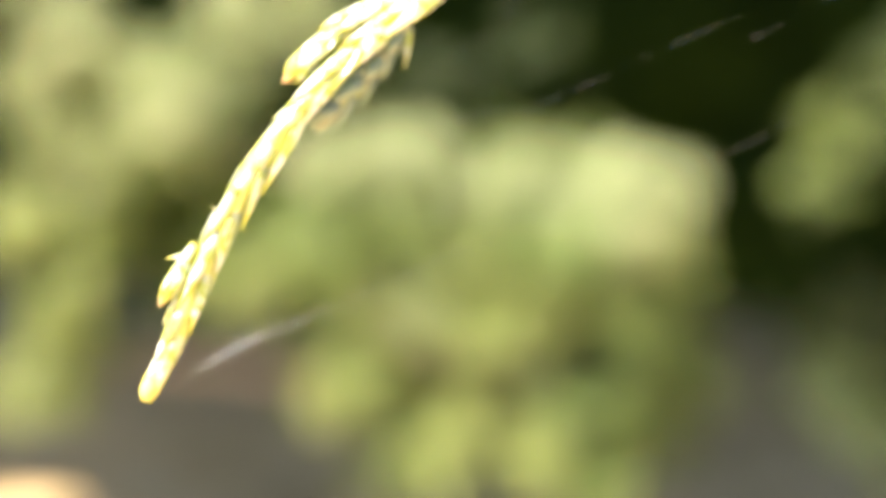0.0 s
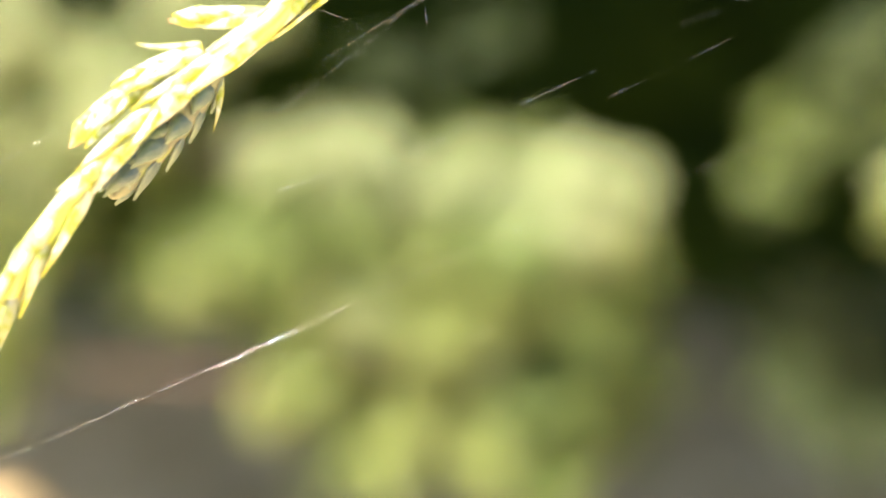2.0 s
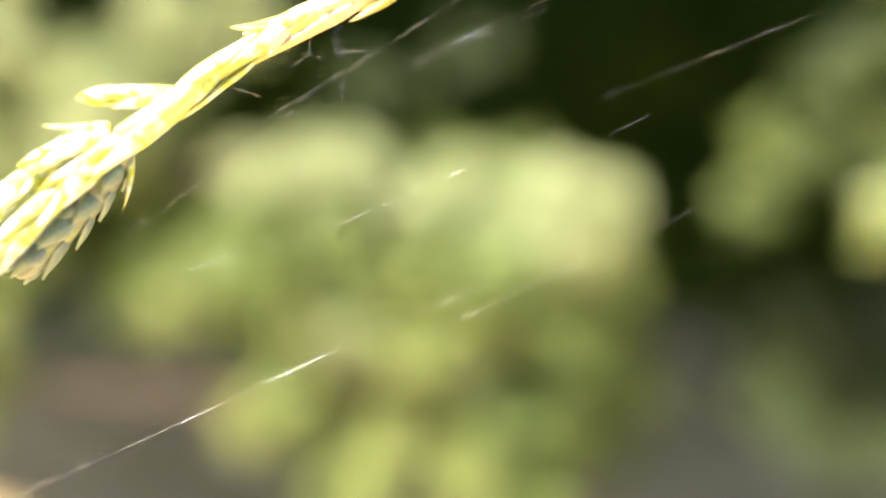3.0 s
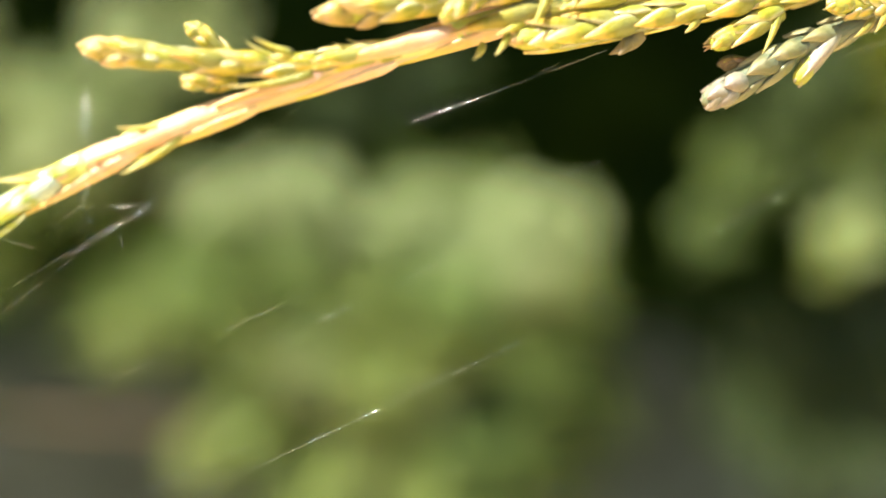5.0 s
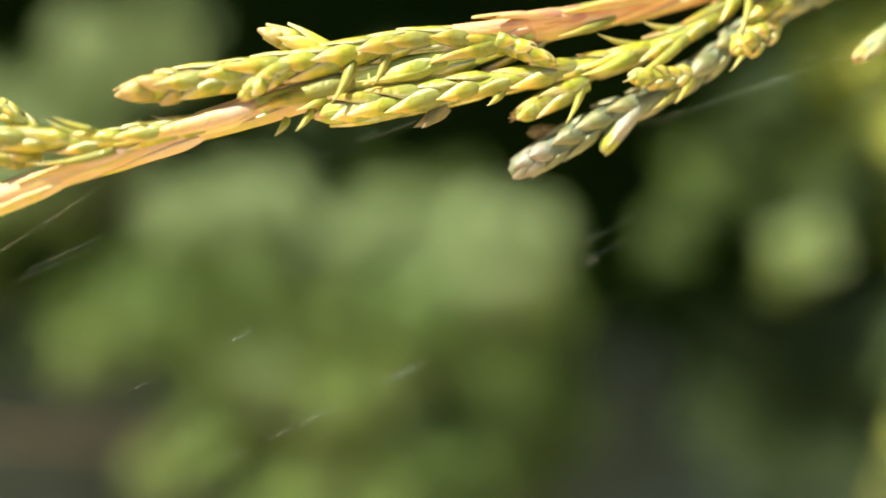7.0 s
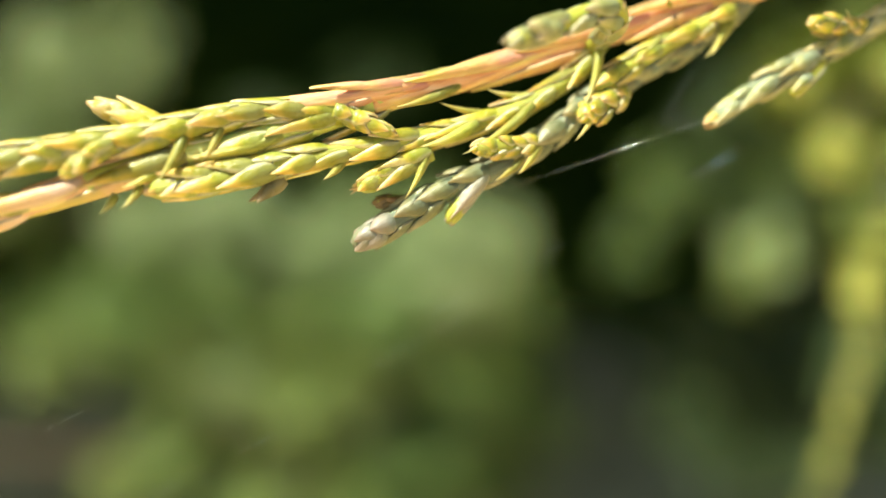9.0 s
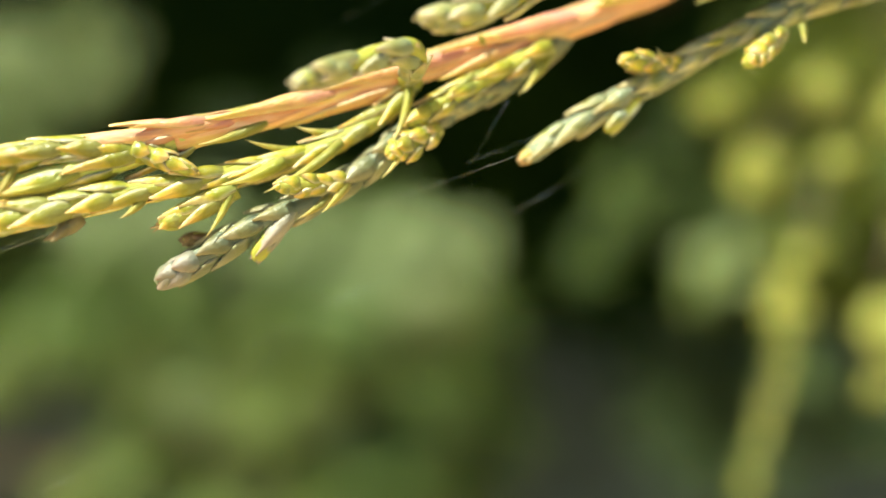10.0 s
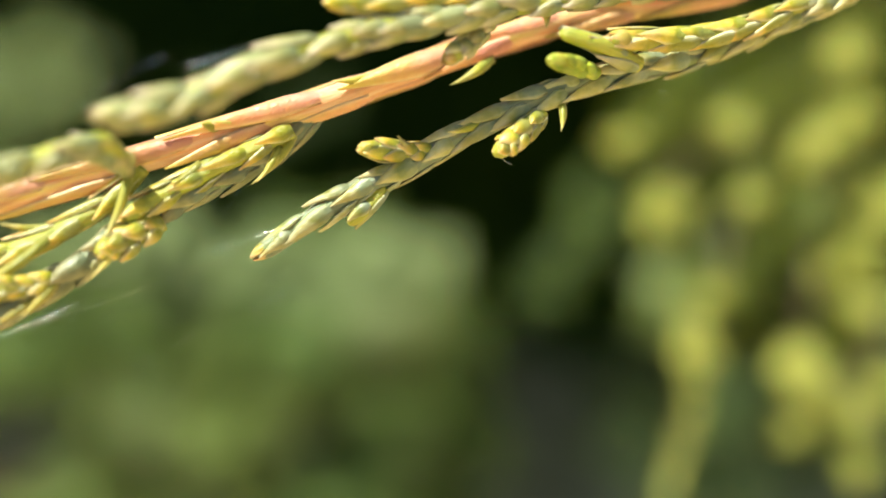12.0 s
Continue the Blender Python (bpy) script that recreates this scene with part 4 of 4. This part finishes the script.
awl(stem_low, (26.6, 43.8, 25.7), (25.8, 43.1, 24.4), 0.24)
awl(cord_r, (30.3, 44.0, 28.6), (29.5, 43.5, 26.7), 0.28)
awl(cord_r, (28.6, 43.7, 28.0), (27.5, 43.0, 25.7), 0.34)
awl(stem_low, (27.8, 44.0, 26.7), (25.8, 43.2, 25.4), 0.31)
awl(stem_low, (33.2, 44.1, 28.1), (28.7, 43.7, 26.9), 0.37)
awl(cord_s, (40.4, 44.9, 27.6), (39.1, 44.4, 24.9), 0.26)
awl(cord_u, (45.2, 44.9, 27.0), (43.5, 44.0, 25.7), 0.25)
awl(cord_s, (36.1, 44.5, 26.8), (35.1, 43.9, 25.8), 0.25)
awl(cord_s, (33.2, 44.4, 26.0), (31.5, 44.2, 24.8), 0.5, PAPER)
awl(cord_s, (32.6, 44.3, 25.7), (31.9, 43.9, 24.7), 0.4, PAPER)
awl(stem, (39.8, 45.2, 30.8), (37.7, 44.6, 30.7), 0.29)
awl(stem, (42.0, 45.2, 30.8), (38.7, 44.4, 29.4), 0.35)
awl(cord_s, (45.7, 45.7, 30.2), (43.4, 45.3, 30.5), 0.26)
awl(cord_s, (42.9, 44.9, 28.7), (39.8, 44.1, 27.4), 0.38)
awl(cord_s, (45.8, 45.0, 29.7), (41.9, 44.1, 27.0), 0.32)
awl(cord_w, (57.1, 46.1, 34.8), (55.0, 45.6, 32.2), 0.30)
awl(cord_u, (46.2, 45.1, 27.9), (44.7, 44.2, 26.0), 0.29)
awl(cord_w, (49.7, 45.1, 30.6), (47.7, 44.5, 27.7), 0.26)
awl(stem, (41.6, 45.5, 31.5), (38.4, 45.0, 31.0), 0.32)
awl(stem, (42.0, 45.4, 30.9), (39.3, 44.8, 29.6), 0.39)
awl(cord_n, (49.4, 45.2, 32.9), (48.2, 44.7, 29.3), 0.29)
awl(stem, (53.4, 45.8, 35.2), (52.7, 44.8, 35.1), 0.39)
awl(stem, (56.3, 46.1, 35.8), (52.9, 45.3, 35.3), 0.29)
awl(stem, (61.6, 46.2, 37.9), (58.9, 45.3, 37.3), 0.33)
awl(stem, (67.2, 46.4, 38.9), (64.8, 45.6, 37.2), 0.33)
awl(cord_w, (56.4, 45.9, 34.2), (55.3, 45.3, 32.3), 0.26)
awl(cord_v, (66.3, 44.7, 35.3), (64.4, 44.0, 34.6), 0.25)
awl(cord_v, (70.3, 44.4, 36.2), (70.0, 43.7, 34.6), 0.25)
awl(cord_v, (63.2, 44.7, 33.7), (62.0, 44.0, 34.5), 0.25)
awl(cord_w, (52.7, 45.4, 33.3), (51.2, 44.8, 32.1), 0.29)
awl(cord_m, (69.3, 43.5, 40.8), (69.3, 43.4, 39.6), 0.31)
awl(stem, (42.5, 45.8, 31.7), (38.2, 45.4, 31.0), 0.29)
awl(stem, (42.2, 45.5, 30.9), (39.2, 45.0, 29.6), 0.32)
awl(cord_s, (43.8, 45.5, 29.3), (40.9, 45.1, 29.8), 0.23)


# ---- spider silk ----
web = tagged(new("spider_web"), "loose fine spider silk strands strung below the juniper twigs", "spider web")
web.matrix_basis = TIP


def strand(a, b, radius=0.0075):
    """One taut silk thread in millimetres, sagging by a hair."""
    a, b = Vector(a), Vector(b)
    line = [(a.lerp(b, k / 24) - Vector((0, 0, 1)) * (b - a).length * 0.003 * 4 * (k / 24) * (1 - k / 24)) / 1000 for k in range(25)]
    verts, faces, uvs = tube(line, [radius / 1000] * 25, 6)
    link_mesh("strand", verts, faces, uvs, SILK, web)


strand((7.0, 43.7, 25.7), (8.6, 38.7, 16.0), 0.007)
strand((6.4, 43.7, 17.4), (10.1, 43.1, 17.5), 0.007)
strand((-14.6, 46.2, -7.1), (-4.2, 47.5, -2.3), 0.006)
strand((-14.0, 45.7, -6.6), (2.9, 46.9, 0.6), 0.006)
strand((-5.4, 46.1, 4.4), (1.2, 45.9, 6.6))
strand((-1.3, 44.8, 9.3), (5.7, 45.3, 14.9))
strand((-11.6, 42.6, 8.3), (-7.7, 43.5, 10.8))
strand((2.9, 45.8, 13.7), (16.7, 44.5, 22.2))
strand((11.8, 47.4, 17.9), (19.7, 45.5, 21.3))
strand((21.8, 49.3, 16.3), (31.9, 44.8, 20.0), 0.0045)
strand((4.6, 46.2, 7.9), (16.7, 44.9, 13.2))
strand((0.8, 44.5, 7.1), (4.0, 44.5, 8.2))
strand((-9.4, 44.8, -4.7), (12.1, 46.4, 5.0), 0.006)
strand((-1.8, 43.9, 9.0), (2.5, 45.0, 12.3))
strand((11.7, 47.3, 4.7), (15.6, 46.7, 6.3), 0.007)
strand((6.3, 43.1, 15.0), (14.2, 45.3, 20.7))
strand((11.7, 46.4, 17.4), (18.6, 46.6, 20.5), 0.007)
strand((17.4, 45.5, 11.9), (23.6, 45.5, 14.9))
strand((11.8, 46.4, 3.5), (32.5, 46.0, 13.2))
strand((21.8, 47.6, 21.9), (31.7, 45.2, 25.3))
strand((43.7, 48.7, 25.4), (50.9, 44.4, 27.6), 0.007)
strand((37.9, 47.5, 16.2), (41.5, 46.5, 18.3), 0.007)
strand((44.8, 47.3, 25.6), (54.8, 43.2, 28.9), 0.007)
strand((54.6, 48.0, 25.8), (62.0, 45.3, 30.4))
strand((27.2, 46.4, 23.7), (29.7, 46.6, 25.0))
strand((36.9, 48.2, 15.9), (44.1, 47.8, 19.8))
strand((52.1, 44.8, 28.1), (55.0, 45.2, 32.8), 0.004)
strand((40.6, 46.4, 19.1), (52.9, 45.6, 25.4))
strand((39.7, 49.4, 23.9), (45.9, 50.4, 26.6))
strand((44.2, 52.7, 36.8), (49.8, 53.4, 40.6))
strand((50.9, 52.2, 39.4), (54.4, 51.9, 40.8))
strand((52.3, 46.2, 28.7), (56.9, 45.8, 30.4), 0.007)
strand((55.2, 45.5, 26.4), (56.7, 45.5, 27.0))
strand((6.7, 44.3, 18.5), (6.6, 44.5, 17.5), 0.009)
strand((6.6, 44.3, 17.5), (5.2, 44.5, 16.5), 0.009)
strand((6.6, 44.4, 17.5), (8.4, 44.6, 17.2), 0.009)
strand((-6.1, 43.0, 12.4), (-5.2, 43.2, 14.1), 0.009)
strand((36.3, 45.2, 22.7), (36.2, 45.4, 22.1), 0.009)
strand((66.8, 43.8, 33.5), (67.6, 44.0, 33.1), 0.02)
strand((75.5, 45.0, 37.1), (76.0, 45.2, 36.9), 0.02)
strand((54.8, 46.0, 26.1), (55.4, 46.2, 26.3), 0.009)
strand((7.9, 45.0, 17.2), (8.2, 45.2, 15.5), 0.009)
strand((2.8, 44.5, 16.0), (4.3, 44.7, 15.5), 0.009)


def motions():
    """Nothing here moves but the camera."""


motions()
